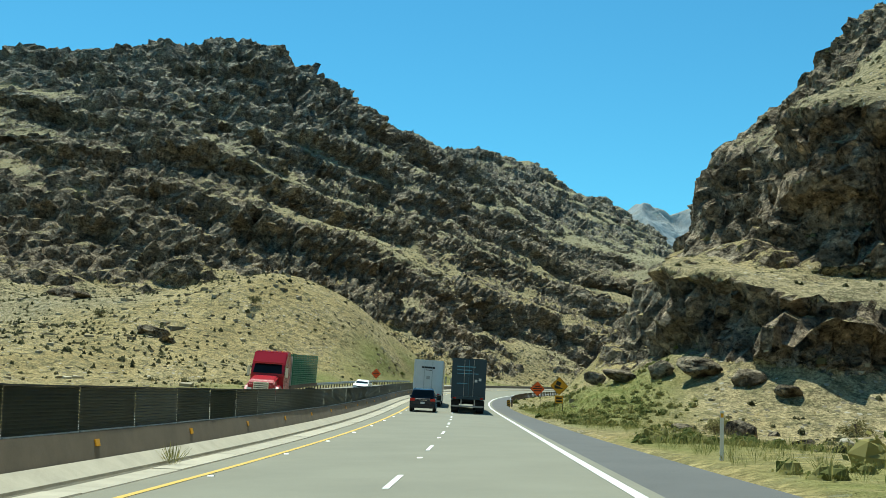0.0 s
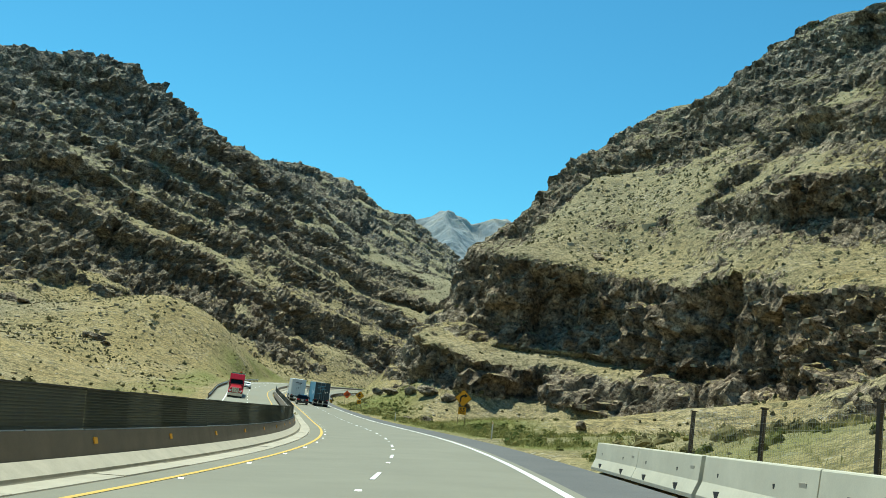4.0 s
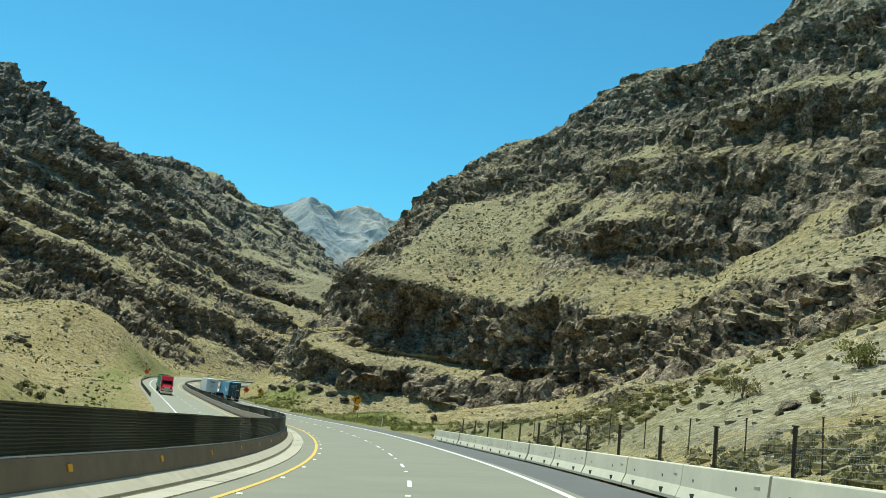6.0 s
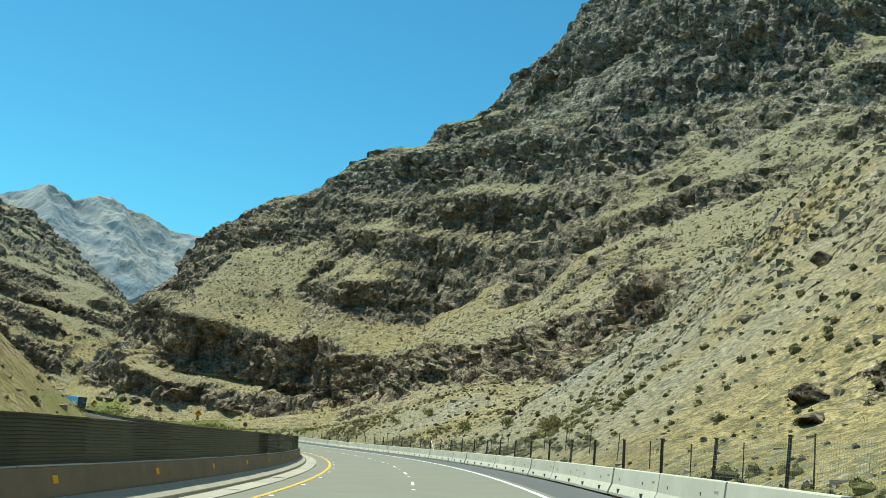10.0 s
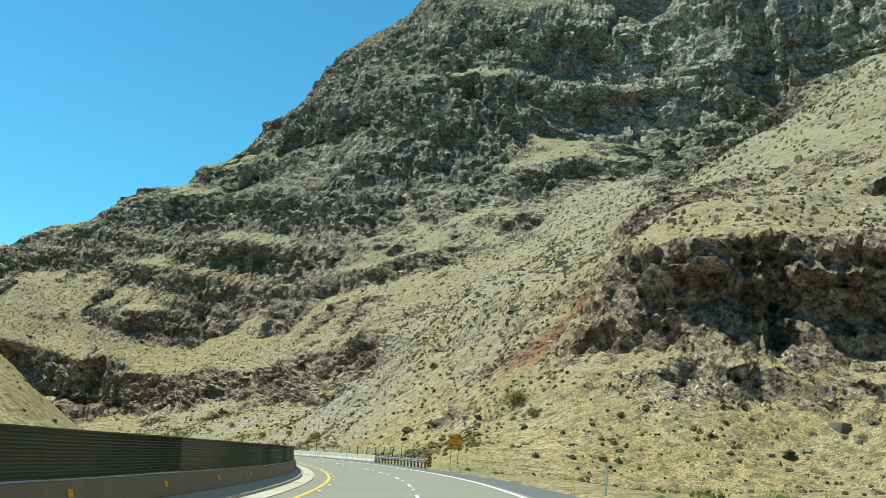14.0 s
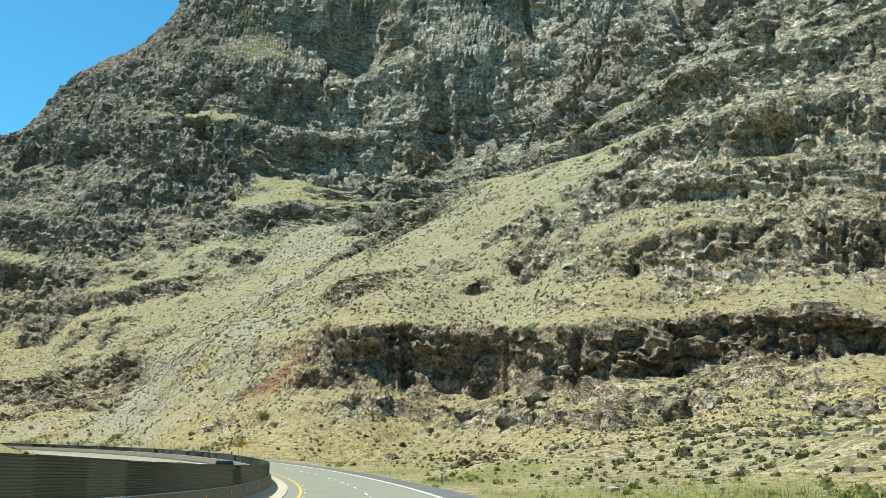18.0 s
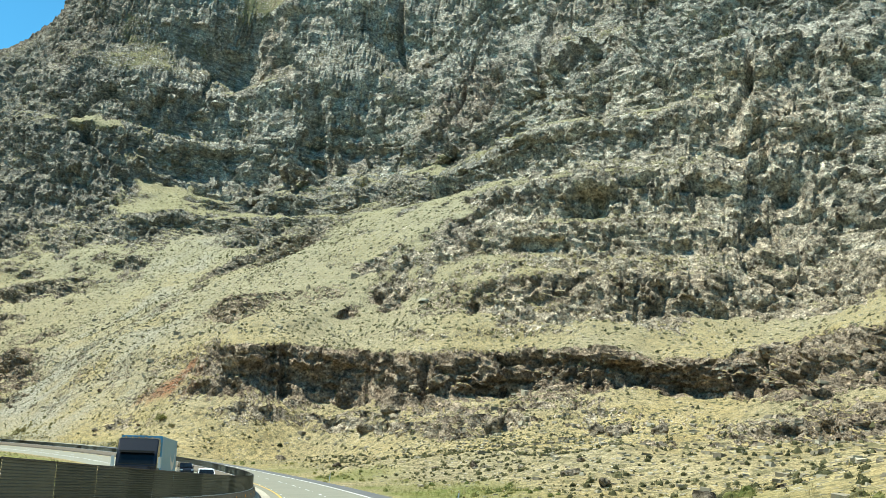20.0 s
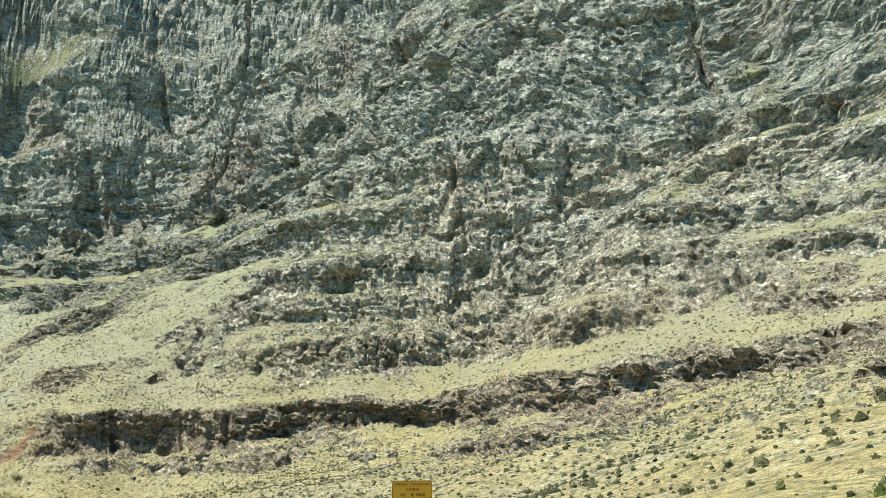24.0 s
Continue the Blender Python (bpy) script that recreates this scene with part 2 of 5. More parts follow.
    bare = ramp(n, l, bare, [(0.52, grey(0)), (0.66, grey(1))])
    # dark shrubs and pale tussocks dotted over the slopes far from the road
    wild = attribute(n, "wild")
    for scale, low, high, share, dark, pale in ((0.42, 0.15, 0.34, 0.85, (0.06, 0.06, 0.028), (0.15, 0.14, 0.07)), (0.95, 0.08, 0.26, 0.55, (0.08, 0.075, 0.035), (0.50, 0.44, 0.28))):
        v = n.new("ShaderNodeTexVoronoi")
        v.inputs["Scale"].default_value = scale
        l.new(pos, v.inputs["Vector"])
        own = n.new("ShaderNodeSeparateColor")
        l.new(v.outputs["Color"], own.inputs[0])
        reach = maths(n, l, "ADD", low, maths(n, l, "MULTIPLY", own.outputs[0], high - low))
        edge = maths(n, l, "ADD", v.outputs["Distance"], maths(n, l, "MULTIPLY", maths(n, l, "SUBTRACT", tiny, 0.5), 0.35))
        dot = maths(n, l, "MULTIPLY", maths(n, l, "LESS_THAN", edge, reach), maths(n, l, "LESS_THAN", own.outputs[1], share))
        soil = mix(n, l, maths(n, l, "MULTIPLY", dot, wild), soil, ramp(n, l, own.outputs[2], [(0.35, dark), (1.0, pale)]))
        h = maths(n, l, "ADD", h, maths(n, l, "MULTIPLY", maths(n, l, "MULTIPLY", dot, wild), maths(n, l, "SUBTRACT", reach, v.outputs["Distance"])))
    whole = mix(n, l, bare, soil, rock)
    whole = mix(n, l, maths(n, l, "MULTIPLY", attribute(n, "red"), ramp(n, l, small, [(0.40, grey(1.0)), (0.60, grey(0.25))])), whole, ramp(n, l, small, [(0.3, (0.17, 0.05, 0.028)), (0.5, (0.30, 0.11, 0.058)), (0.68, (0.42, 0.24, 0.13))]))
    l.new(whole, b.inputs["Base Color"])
    relief = maths(n, l, "ADD", maths(n, l, "ADD", h, maths(n, l, "MULTIPLY", stones, 0.12)), maths(n, l, "MULTIPLY", joint, bare))
    faceted(n, l, b, relief, bent, maths(n, l, "ADD", 0.25, maths(n, l, "MULTIPLY", bare, 0.75)))
    return m


def noise_color(n, l, scale, vec):
    t = n.new("ShaderNodeTexNoise")
    t.inputs["Scale"].default_value = scale
    l.new(vec, t.inputs["Vector"])
    return t.outputs["Color"]


GROUND = terrain_material("mountain_rock_and_dry_grass")
CRAG = terrain_material("fractured_grey_rock", True)
STONE_BLOCK = worn("pale_limestone_block", (0.42, 0.37, 0.27), 0.9, vary=0.4, scale=1.5, relief=0.6, fine=12.0)
LANE = worn("pale_worn_asphalt", (0.222, 0.213, 0.156), 0.85, vary=0.16, scale=0.35, relief=0.25)
SHOULDER = worn("dark_shoulder_asphalt", (0.11, 0.11, 0.105), 0.9, vary=0.2, scale=0.4, relief=0.3)
CONCRETE = worn("cast_concrete", (0.41, 0.375, 0.29), 0.85, vary=0.25, scale=1.5)
# stained, and darker than CONCRETE for the shade on the median wall's face
WALL_CONCRETE = worn("stained_shaded_barrier_concrete", (0.195, 0.16, 0.115), 0.85, vary=0.28, scale=1.2)
RAIL_CONCRETE = worn("pale_barrier_concrete", (0.56, 0.53, 0.41), 0.8, vary=0.16, scale=1.2)
SCREEN = worn("dark_green_plastic", (0.09, 0.096, 0.07), 0.65, vary=0.25, scale=2.0)
YELLOW = worn("yellow_road_paint", (0.62, 0.40, 0.06), 0.7, vary=0.15)
WHITE = worn("white_road_paint", (0.75, 0.75, 0.72), 0.7, vary=0.1)
ORANGE = worn("amber_reflector", (0.75, 0.38, 0.02), 0.4, vary=0.1)


# ---- helpers for shapes ----
def mesh_object(name, verts, faces, mat, smooth=False):
    me = bpy.data.meshes.new(name)
    me.from_pydata(verts, [], faces)
    me.materials.append(mat)
    if smooth:
        me.shade_smooth()
    me.update()
    return new(name, me)


# ---- the road's line ----
AHEAD = [(110, 345, 0.2), (75, 312, 0.1), (48, 276, 0.0), (28, 238, -0.1), (15, 200, -0.3), (7, 160, -0.6), (3.6, 120, -1.0), (3.0, 80, -1.0), (2.0, 40, -0.75)]
BEHIND = [(-470, -414, 25.7), (-560, -419, 29), (-700, -425, 34)]
PATH = np.array(AHEAD + [(METRES * r[1], METRES * r[2], METRES * r[3]) for r in ROWS] + BEHIND, dtype=float)
# the banking in degrees at some times of the drive; the right side is the higher one
BANK_T, BANK = (-40, -13, -8, -4, 0, 2, 4.5, 12, 16, 18, 20.5, 22, 24, 40), (-3, -3, -2, 1.0, 3.8, 4.2, 4.6, 4.6, 4.0, 3.6, 4.0, 3.0, 1.0, 0)
# where the dashed line runs beside the driver's line, in metres to the right
LANE_T, LANE_U = (-40, -8, 0, 5, 9, 12, 15, 18, 24, 40), (-1.8, -1.7, -1.45, -0.5, -0.25, 0.0, -0.4, -0.7, -1.0, -1.8)


def resample(step=2.0):
    seg = np.linalg.norm(np.diff(PATH[:, :2], axis=0), axis=1)
    s = np.concatenate([[0], np.cumsum(seg)])
    zero = s[len(AHEAD)]
    q = np.arange(0, s[-1], step)
    p = np.stack([np.interp(q, s, PATH[:, k]) for k in range(3)], 1)
    for _ in range(3):
        k = 9
        pad = np.concatenate([p[0] + (p[0] - p[1]) * np.arange(k, 0, -1)[:, None], p, p[-1] + (p[-1] - p[-2]) * np.arange(1, k + 1)[:, None]])
        p = np.stack([np.convolve(pad[:, c], np.ones(2 * k + 1) / (2 * k + 1), "valid") for c in range(3)], 1)
    q = q - zero
    t = np.interp(q, np.concatenate([[-500], s[len(AHEAD):len(AHEAD) + len(ROWS)] - zero, [1200]]), np.concatenate([[-40], [r[0] for r in ROWS], [40]]))
    tilt = np.tan(np.radians(np.interp(t, BANK_T, BANK)))
    d = np.gradient(p[:, :2], axis=0)
    d /= np.linalg.norm(d, axis=1)[:, None]
    right = np.stack([-d[:, 1], d[:, 0]], 1)    # the line runs back along the drive, so its left is the driver's right
    lane = np.interp(t, LANE_T, LANE_U)
    p = p + np.concatenate([right * lane[:, None], (lane * tilt)[:, None]], 1)
    return q, p, right, tilt, t


S, LINE, RIGHT, TILT_U, S_TIME = resample()


def on_road(s, u, h=0.0):
    """The place at s metres back along the drive from its end, u metres to the driver's right, h above the pavement."""
    x, y, z = (np.interp(s, S, LINE[:, k]) for k in range(3))
    rx, ry = np.interp(s, S, RIGHT[:, 0]), np.interp(s, S, RIGHT[:, 1])
    return x + rx * u, y + ry * u, z + u * np.interp(s, S, TILT_U) + h


def road_pose(s, u, h=0.0):
    """A pose on the road: its y axis looks ahead along the drive, its x axis to the driver's right, banked with the road."""
    a, b, r = Vector(on_road(s - 1, u, h)), Vector(on_road(s + 1, u, h)), Vector(on_road(s, u + 1, h)) - Vector(on_road(s, u, h))
    y = (a - b).normalized()
    x = (r - y * r.dot(y)).normalized()
    m = Matrix((x, y, x.cross(y))).transposed().to_4x4()
    m.translation = Vector(on_road(s, u, h))
    return m


def sweep(name, profile, s0, s1, mat, step=3.0, closed=False):
    """A strip of the given cross-section (u, h) along the road from s0 to s1."""
    n = max(2, int(abs(s1 - s0) / step) + 1)
    verts, faces, k = [], [], len(profile)
    for s in np.linspace(s0, s1, n):
        verts += [tuple(float(v) for v in on_road(s, u, h)) for u, h in profile]
    for i in range(n - 1):
        for j in range(k if closed else k - 1):
            a, b = i * k + j, i * k + (j + 1) % k
            faces.append((a, a + k, b + k, b))
    if closed:
        faces += [tuple(range(k)), tuple(range(n * k - 1, n * k - k - 1, -1))]
    return mesh_object(name, verts, faces, mat)


# ---- the ground: one sheet with both mountains ----
def hash01(i, j, seed):
    h = (i.astype(np.int64) * 374761393 + j.astype(np.int64) * 668265263 + seed * 974634777) & 0xFFFFFFFF
    h = ((h ^ (h >> 13)) * 1274126177) & 0xFFFFFFFF
    return ((h ^ (h >> 16)) & 0xFFFFFF) / float(0xFFFFFF)


def value_noise(x, y, seed):
    i, j = np.floor(x), np.floor(y)
    fx, fy = x - i, y - j
    fx, fy = fx * fx * (3 - 2 * fx), fy * fy * (3 - 2 * fy)
    a, b, c, d = hash01(i, j, seed), hash01(i + 1, j, seed), hash01(i, j + 1, seed), hash01(i + 1, j + 1, seed)
    return a + (b - a) * fx + (c - a) * fy + (a - b - c + d) * fx * fy


def fbm(x, y, size, octaves, seed, gain=0.5):
    out, amp, tot = 0.0, 1.0, 0.0
    for o in range(octaves):
        out = out + amp * (value_noise(x / size + 17.3 * o, y / size - 9.1 * o, seed + o) - 0.5)
        tot, amp, size = tot + amp, amp * gain, size * 0.5
    return out / tot * 2


def hash3(i, j, k, seed):
    return hash01(i + k * 7919.0, j - k * 104729.0, seed)


def blocks(x, y, z, size, seed):
    """A random level for each joint block of rock, size metres wide and half as high."""
    px, py, pz = x / size, y / size, z / (0.55 * size)
    px, py = px + 0.5 * fbm(x + 0.7 * z, y, size * 1.9, 2, seed + 3), py + 0.5 * fbm(x, y - 0.7 * z, size * 1.9, 2, seed + 6)
    i, j, k = np.floor(px - 0.5), np.floor(py - 0.5), np.floor(pz - 0.5)
    best, level = np.full(len(x), 9.0), np.zeros(len(x))
    for a in (0, 1):
        for c in (0, 1):
            for e in (0, 1):
                ci, cj, ck = i + a, j + c, k + e
                h = hash3(ci, cj, ck, seed)
                d = (ci + h - px) ** 2 + (cj + (h * 7.31) % 1.0 - py) ** 2 + (ck + (h * 17.77) % 1.0 - pz) ** 2
                closer = d < best
                best = np.where(closer, d, best)
                level = np.where(closer, (h * 41.3) % 1.0, level)
    return level - 0.5


# break lines of the mountain on the driver's right, from its foot to its crest (x, y, height)
NOSE_FOOT = [(26, 132, 3), (37, 140, 11), (42, 155, 19), (56, 82, 6), (51, 96, 8), (66, 60, 7), (64, 32, 12), (76, 68, 27), (76, 39, 24), (20, 0, 3.5), (32, -14, 4.5), (44, 10, 5), (42, -41, 13), (8, -95, 9), (7, -112, 11), (0, -142, 13), (-8, -172, 18.5)]
NOSE_EDGE = [(50, 182, 42), (47, 182, 36), (41, 180, 23), (35, 181, 14), (28, 178, 5), (60, 186, 50), (68, 180, 58), (78, 172, 67)]
NOSE_LIP = [(47, 121, 35), (65, 117, 34), (52, 150, 36), (60, 172, 44), (99, 47, 38), (62, -21, 28), (83, -49, 42), (100, -12, 46)]
NOSE_BENCH = [(93, 76, 52), (95, 166, 70), (79, 184, 62), (104, 205, 90), (128, 210, 108), (135, 63, 98), (146, 16, 95), (97, -50, 55), (122, -7, 70)]
NOSE_RIDGE = [(78, 230, 66), (110, 217, 100), (137, 204, 118), (165, 192, 137), (195, 164, 154), (216, 210, 179), (226, 156, 186), (241, 138, 217), (284, 180, 257), (262, 104, 252)]
NOSE_CREST = [(147, 133, 111), (157, 145, 124), (177, 135, 132), (311, 177, 279), (363, 130, 319), (197, 74, 174), (240, 65, 227), (273, 10, 243), (261, -15, 210), (213, -5, 190), (197, -14, 150), (190, -40, 138)]
BACK_WALL = [(262, -79, 172), (338, -31, 285), (277, -56, 200), (241, -123, 169), (235, -191, 160), (304, -143, 228), (301, -194, 244), (358, -10, 450), (345, -90, 410), (335, -237, 321), (276, -315, 276), (330, 60, 440), (350, 50, 480), (400, -30, 530), (410, -160, 470), (420, -300, 520)]
RIM_FOOT = [(-53, -306, 21), (-82, -368, 25), (-178, -383, 19), (-130, -362, 19), (-150, -402, 23), (0, -172, 28), (-33, -236, 28), (-40, -239, 25), (-38, -274, 24), (-37, -295, 30), (-40, -339, 38), (-32, -289, 35), (-81, -419, 45), (-91, -445, 51), (-197, -443, 35)]
RIM_LIP = [(-34, -262, 39), (-38, -308, 42), (-46, -345, 42), (6, -207, 48), (-15, -222, 39), (-27, -242, 42), (-11, -270, 49), (-22, -305, 52), (-25, -380, 58), (-25, -414, 62), (-16, -328, 65), (-74, -459, 69)]
RIM_TOP = [(18, -232, 62), (51, -223, 88), (70, -226, 100), (-45, -466, 117), (31, -246, 77), (4, -340, 94), (-4, -410, 80), (28, -378, 143), (16, -438, 122), (36, -449, 144), (73, -423, 207), (37, -502, 183), (-64, -486, 96), (150, -470, 320)]
# the mountain beyond the river, the tan hill, the hill inside the bend and the far side of the canyon
NORTH_FOOT = [(-300, 300, 40), (-180, 290, 35), (-150, 330, 52), (-95, 310, 24), (-60, 330, 26), (-20, 340, 6), (24, 411, 7), (60, 400, -4), (110, 420, -4), (200, 450, 0), (90, 300, -6), (140, 360, -6), (60, 235, 4)]
NORTH_SLOPE = [(-250, 420, 92), (-125, 434, 108), (-60, 470, 88), (2, 418, 36), (52, 502, 37), (0, 520, 80), (100, 600, 62), (145, 617, 80), (200, 700, 70), (110, 760, 110)]
NORTH_CREST = [(-330, 520, 168), (-240, 525, 165), (-192, 542, 171), (-155, 550, 183), (-121, 558, 186), (-87, 566, 182), (-60, 574, 169), (-36, 600, 149), (-14, 662, 156), (32, 809, 183), (55, 860, 196), (88, 906, 193), (155, 1010, 193), (189, 1038, 178), (222, 1037, 146)]
HILLS = [(-32, 212, 22), (-75, 190, 10), (-14, 215, 12), (-22, 240, 20), (-65, 235, 17), (0, 290, 2), (-110, 210, 12), (-160, 150, 10), (-58, -75, 18), (-45, -74, 9), (-72, -142, 19), (-62, -146, 8), (-94, -186, 18), (-87, -190, 10), (-85, -95, 32), (-110, -60, 36), (-120, -150, 34), (-48, -20, 7), (-200, 0, 30)]
FAR_SIDE = [(350, 900, 30), (350, 1100, 30), (450, 700, 10), (300, 1250, 30), (0, 1250, 60), (-200, 900, 150), (420, 250, 280), (300, 300, 120), (190, 290, 40), (150, 255, 60), (450, -400, 540), (250, -520, 430), (60, -620, 330), (-120, -560, 90), (-300, -520, 55), (-450, -500, 48), (-600, -520, 50), (-400, -300, 20), (-600, -250, 25), (-350, -150, 20)]


def base_nodes():
    pts = [p for group in (NOSE_FOOT, NOSE_EDGE, NOSE_LIP, NOSE_BENCH, NOSE_RIDGE, NOSE_CREST, BACK_WALL, RIM_FOOT, RIM_LIP, RIM_TOP, NORTH_FOOT, NORTH_SLOPE, NORTH_CREST, HILLS, FAR_SIDE) for p in group]
    for s in np.arange(-330, 760, 30):
        pts += [on_road(s, 9, 0.2), on_road(s, -22, -0.2)]
    return np.array([[float(v) for v in p] for p in pts])


NODES = base_nodes()
SOFT = 12.0
dist = np.sqrt(((NODES[:, None, :2] - NODES[None, :, :2]) ** 2).sum(2) + SOFT ** 2)
WEIGHTS = np.linalg.solve(dist - 0.6 * np.eye(len(NODES)), NODES[:, 2] - 40.0)


def smooth_base(x, y):
    out = np.empty(len(x))
    for a in range(0, len(x), 40000):
        q = slice(a, a + 40000)
        out[q] = np.sqrt((x[q, None] - NODES[None, :, 0]) ** 2 + (y[q, None] - NODES[None, :, 1]) ** 2 + SOFT ** 2) @ WEIGHTS + 40.0
    return out


def road_coords(x, y):
    """s, u and the distance of the nearest stretch of road."""
    s, u = np.zeros(len(x)), np.full(len(x), 999.0)
    near = np.where((x > -760) & (x < 180) & (y > -500) & (y < 400))[0]
    step = 4
    for a in range(0, len(near), 40000):
        q = near[a:a + 40000]
        d2 = (x[q, None] - LINE[None, ::step, 0]) ** 2 + (y[q, None] - LINE[None, ::step, 1]) ** 2
        k = d2.argmin(1) * step
        dx, dy = x[q] - LINE[k, 0], y[q] - LINE[k, 1]
        u[q] = dx * RIGHT[k, 0] + dy * RIGHT[k, 1]
        s[q] = S[k] + (dx * RIGHT[k, 1] - dy * RIGHT[k, 0])
    return s, u


def smooth_step(v, a, b):
    t = np.clip((v - a) / (b - a), 0, 1)
    return t * t * (3 - 2 * t)


# resistant beds that stand out as cliffs: height of the lip over the lowest one, thickness
BEDS = [(-16, 7), (-2, 13), (23, 9), (45, 8), (62, 12), (92, 18), (128, 22), (165, 26), (215, 60), (285, 40)]


def calm(x, y):
    """1 on the smooth grassy hills by the road, 0 elsewhere."""
    a = np.exp(-((x + 85) ** 2 + (y + 110) ** 2) / 75.0 ** 2) + np.exp(-((x + 40) ** 2 + (y - 215) ** 2) / 48.0 ** 2)
    return np.clip(1.4 * a, 0, 1)


def chute(x, y):
    """1 in the long slope of scree that comes down between the two crags."""
    mid = np.interp(x, (-30, 20, 60, 100, 170), (-190, -166, -147, -133, -118))
    half = np.interp(x, (-30, 40, 170), (40, 33, 15))
    return np.clip(1.9 - 1.5 * np.abs(y - mid) / half + 0.7 * fbm(x, y, 25, 3, 150), 0, 1) * smooth_step(x, -45, -25) * (1 - smooth_step(x, 160, 190)) * smooth_step(y, -236, -208)


def red_slope(x, y):
    """1 on the soft slope of red earth at the end of the lower cliff."""
    return np.clip(1.5 * np.exp(-((x + 30) / 13) ** 2 - ((y + 226) / 13) ** 2), 0, 1)


def height(x, y):
    z = smooth_base(x, y)
    far = smooth_step(np.hypot(x - 20, y - 150), 1000, 1250)
    z = z * (1 - far) + far * (20 + 30 * fbm(x, y, 500, 4, 90))
    s, u = road_coords(x, y)
    out = smooth_step(np.maximum(u - 6, -19.5 - u), 2.0, 26.0)      # how far off the road's shelf
    quiet = calm(x, y)
    z = z + out * (1 - 0.6 * quiet) * (4.5 * fbm(x, y, 70, 4, 1) + 3.5 * fbm(x, y, 26, 3, 5) + smooth_step(z, 90, 190) * (9.0 * fbm(x, y, 60, 3, 8) - 9.0 * np.abs(fbm(x, y, 45, 3, 9))))
    return z, s, u, out, quiet


def tier(x, y, z, u):
    """The low ledge of rock along the foot of the nose: how much it lifts the ground, and where its face is bare."""
    c = np.interp(y, (30, 65, 97, 130, 155, 180), (3.0, 3.2, 4.8, 9.5, 11.5, 12)) + 1.2 * fbm(x, y, 24, 3, 300)
    on = smooth_step(y, 28, 52) * (1 - smooth_step(y, 160, 185)) * smooth_step(u, 11, 15) * (x < 76)
    tall = (np.interp(y, (60, 100, 130, 160), (3.6, 4.0, 6.0, 7.0)) + 2.4 * fbm(x, y, 18, 3, 310)) * on
    lift = tall * smooth_step(z, c - 0.6, c + 2.0) * (1 - 0.75 * smooth_step(z, c + 3.0, c + 9))
    bare = on * smooth_step(z, c - 1.1, c - 0.4) * (1 - smooth_step(z, c + 1.6, c + 2.6 + 1.5 * fbm(x, y, 9, 2, 320)))
    thick = np.maximum(tall, 0) + 3.0
    t = np.minimum(np.abs((z + lift - c - 0.7 - 0.5 * tall) / thick) / 1.1, 1)
    pull = 0.4 * on * np.sign(z + lift - c - 0.7 - 0.5 * tall) * 1.1 * thick * (t ** 3 - t)
    return lift, bare, pull


def benches(x, y, z, out, quiet):
    """How far each point moves uphill, in metres of height, so that the resistant beds stand as cliffs over benches."""
    north = smooth_step(y, 270, 360)
    lip = np.interp(y, (-450, -410, -380, -347, -305, -270, -242, -222, -200, -100, -30, 39, 67, 112, 150, 190), (56, 50, 47, 46, 45.5, 44.5, 42.5, 40, 41, 40, 26, 24, 27.5, 34, 37, 41)) * (1 - north) + north * (45 - 0.28 * x + 0.02 * (y - 400)) + 5 * fbm(x, y, 60, 3, 20)
    gate = smooth_step(out, 0.3, 0.9) * (1 - quiet) * (1 - 0.9 * chute(x, y)) * (1 - red_slope(x, y))
    hold = np.clip(0.85 + 1.1 * fbm(x, y, 110, 3, 30), 0, 1) * gate
    move, cliff, bench, brown = (np.zeros(len(x)) for _ in range(4))
    for k, (over, thick) in enumerate(BEDS):
        if k == 1:
            thick, over = np.interp(y, (-240, -120, -20, 40, 67, 112, 188), (10.5, 12.0, 9.0, 12.0, 14.0, 11.5, 11.0)), np.interp(y, (-120, -20), (-2.0, 0.0))
        c = lip + over - thick / 2 + 3.0 * fbm(x, y, 22, 3, 40 + k)
        a = (z - c) / thick
        strong = np.clip(0.97 - 0.5 * north, 0, 1) if k == 1 else (0.6 * (1 - north) if k in (5, 8) else 0.0)
        part = hold * np.maximum(strong, np.clip(0.5 + 1.6 * fbm(x, y, 70, 3, 60 + k), 0, 1))
        if k == 1:      # the main cliff runs on without a break to where it dies out
            part = np.maximum(part, 0.95 * gate * smooth_step(y, -455, -400) * (y < -215))
        if k == 0:
            part = part * (y < -60)
        if k == 2:      # on the nose only two short outcrops of this bed
            part = part * np.clip(smooth_step(-y, 90, 140) + 1.3 * np.exp(-((x - 93) ** 2 + (y - 72) ** 2) / 13.0 ** 2) + np.exp(-((x - 80) ** 2 + (y - 176) ** 2) / 16.0 ** 2) + north, 0, 1)
        inside = np.abs(a) < 1.1
        t = np.abs(a) / 1.1
        move = np.where(inside, move + part * np.sign(a) * 1.1 * thick * (t ** 3 - t), move)
        cliff = np.maximum(cliff, np.where(inside, part * (1 - smooth_step(t, 0.45, 0.75)), 0))
        if k < 3:
            brown = np.maximum(brown, np.where(inside, part * (1 - smooth_step(t, 0.6, 1.0)), 0) * (1 - north))
        bench = np.maximum(bench, part * smooth_step(a, 0.55, 0.8) * (1 - smooth_step(a, 1.3, 2.0)))
        bench = np.maximum(bench, 0.7 * part * smooth_step(-a, 0.6, 0.85) * (1 - smooth_step(-a, 1.1, 1.4)))
    return move, cliff, bench, brown


def grid_lines(parts):
    v = []
    for a, b, d in parts:
        v += list(np.arange(a, b, d))
    return np.array(v + [parts[-1][1]], dtype=float)


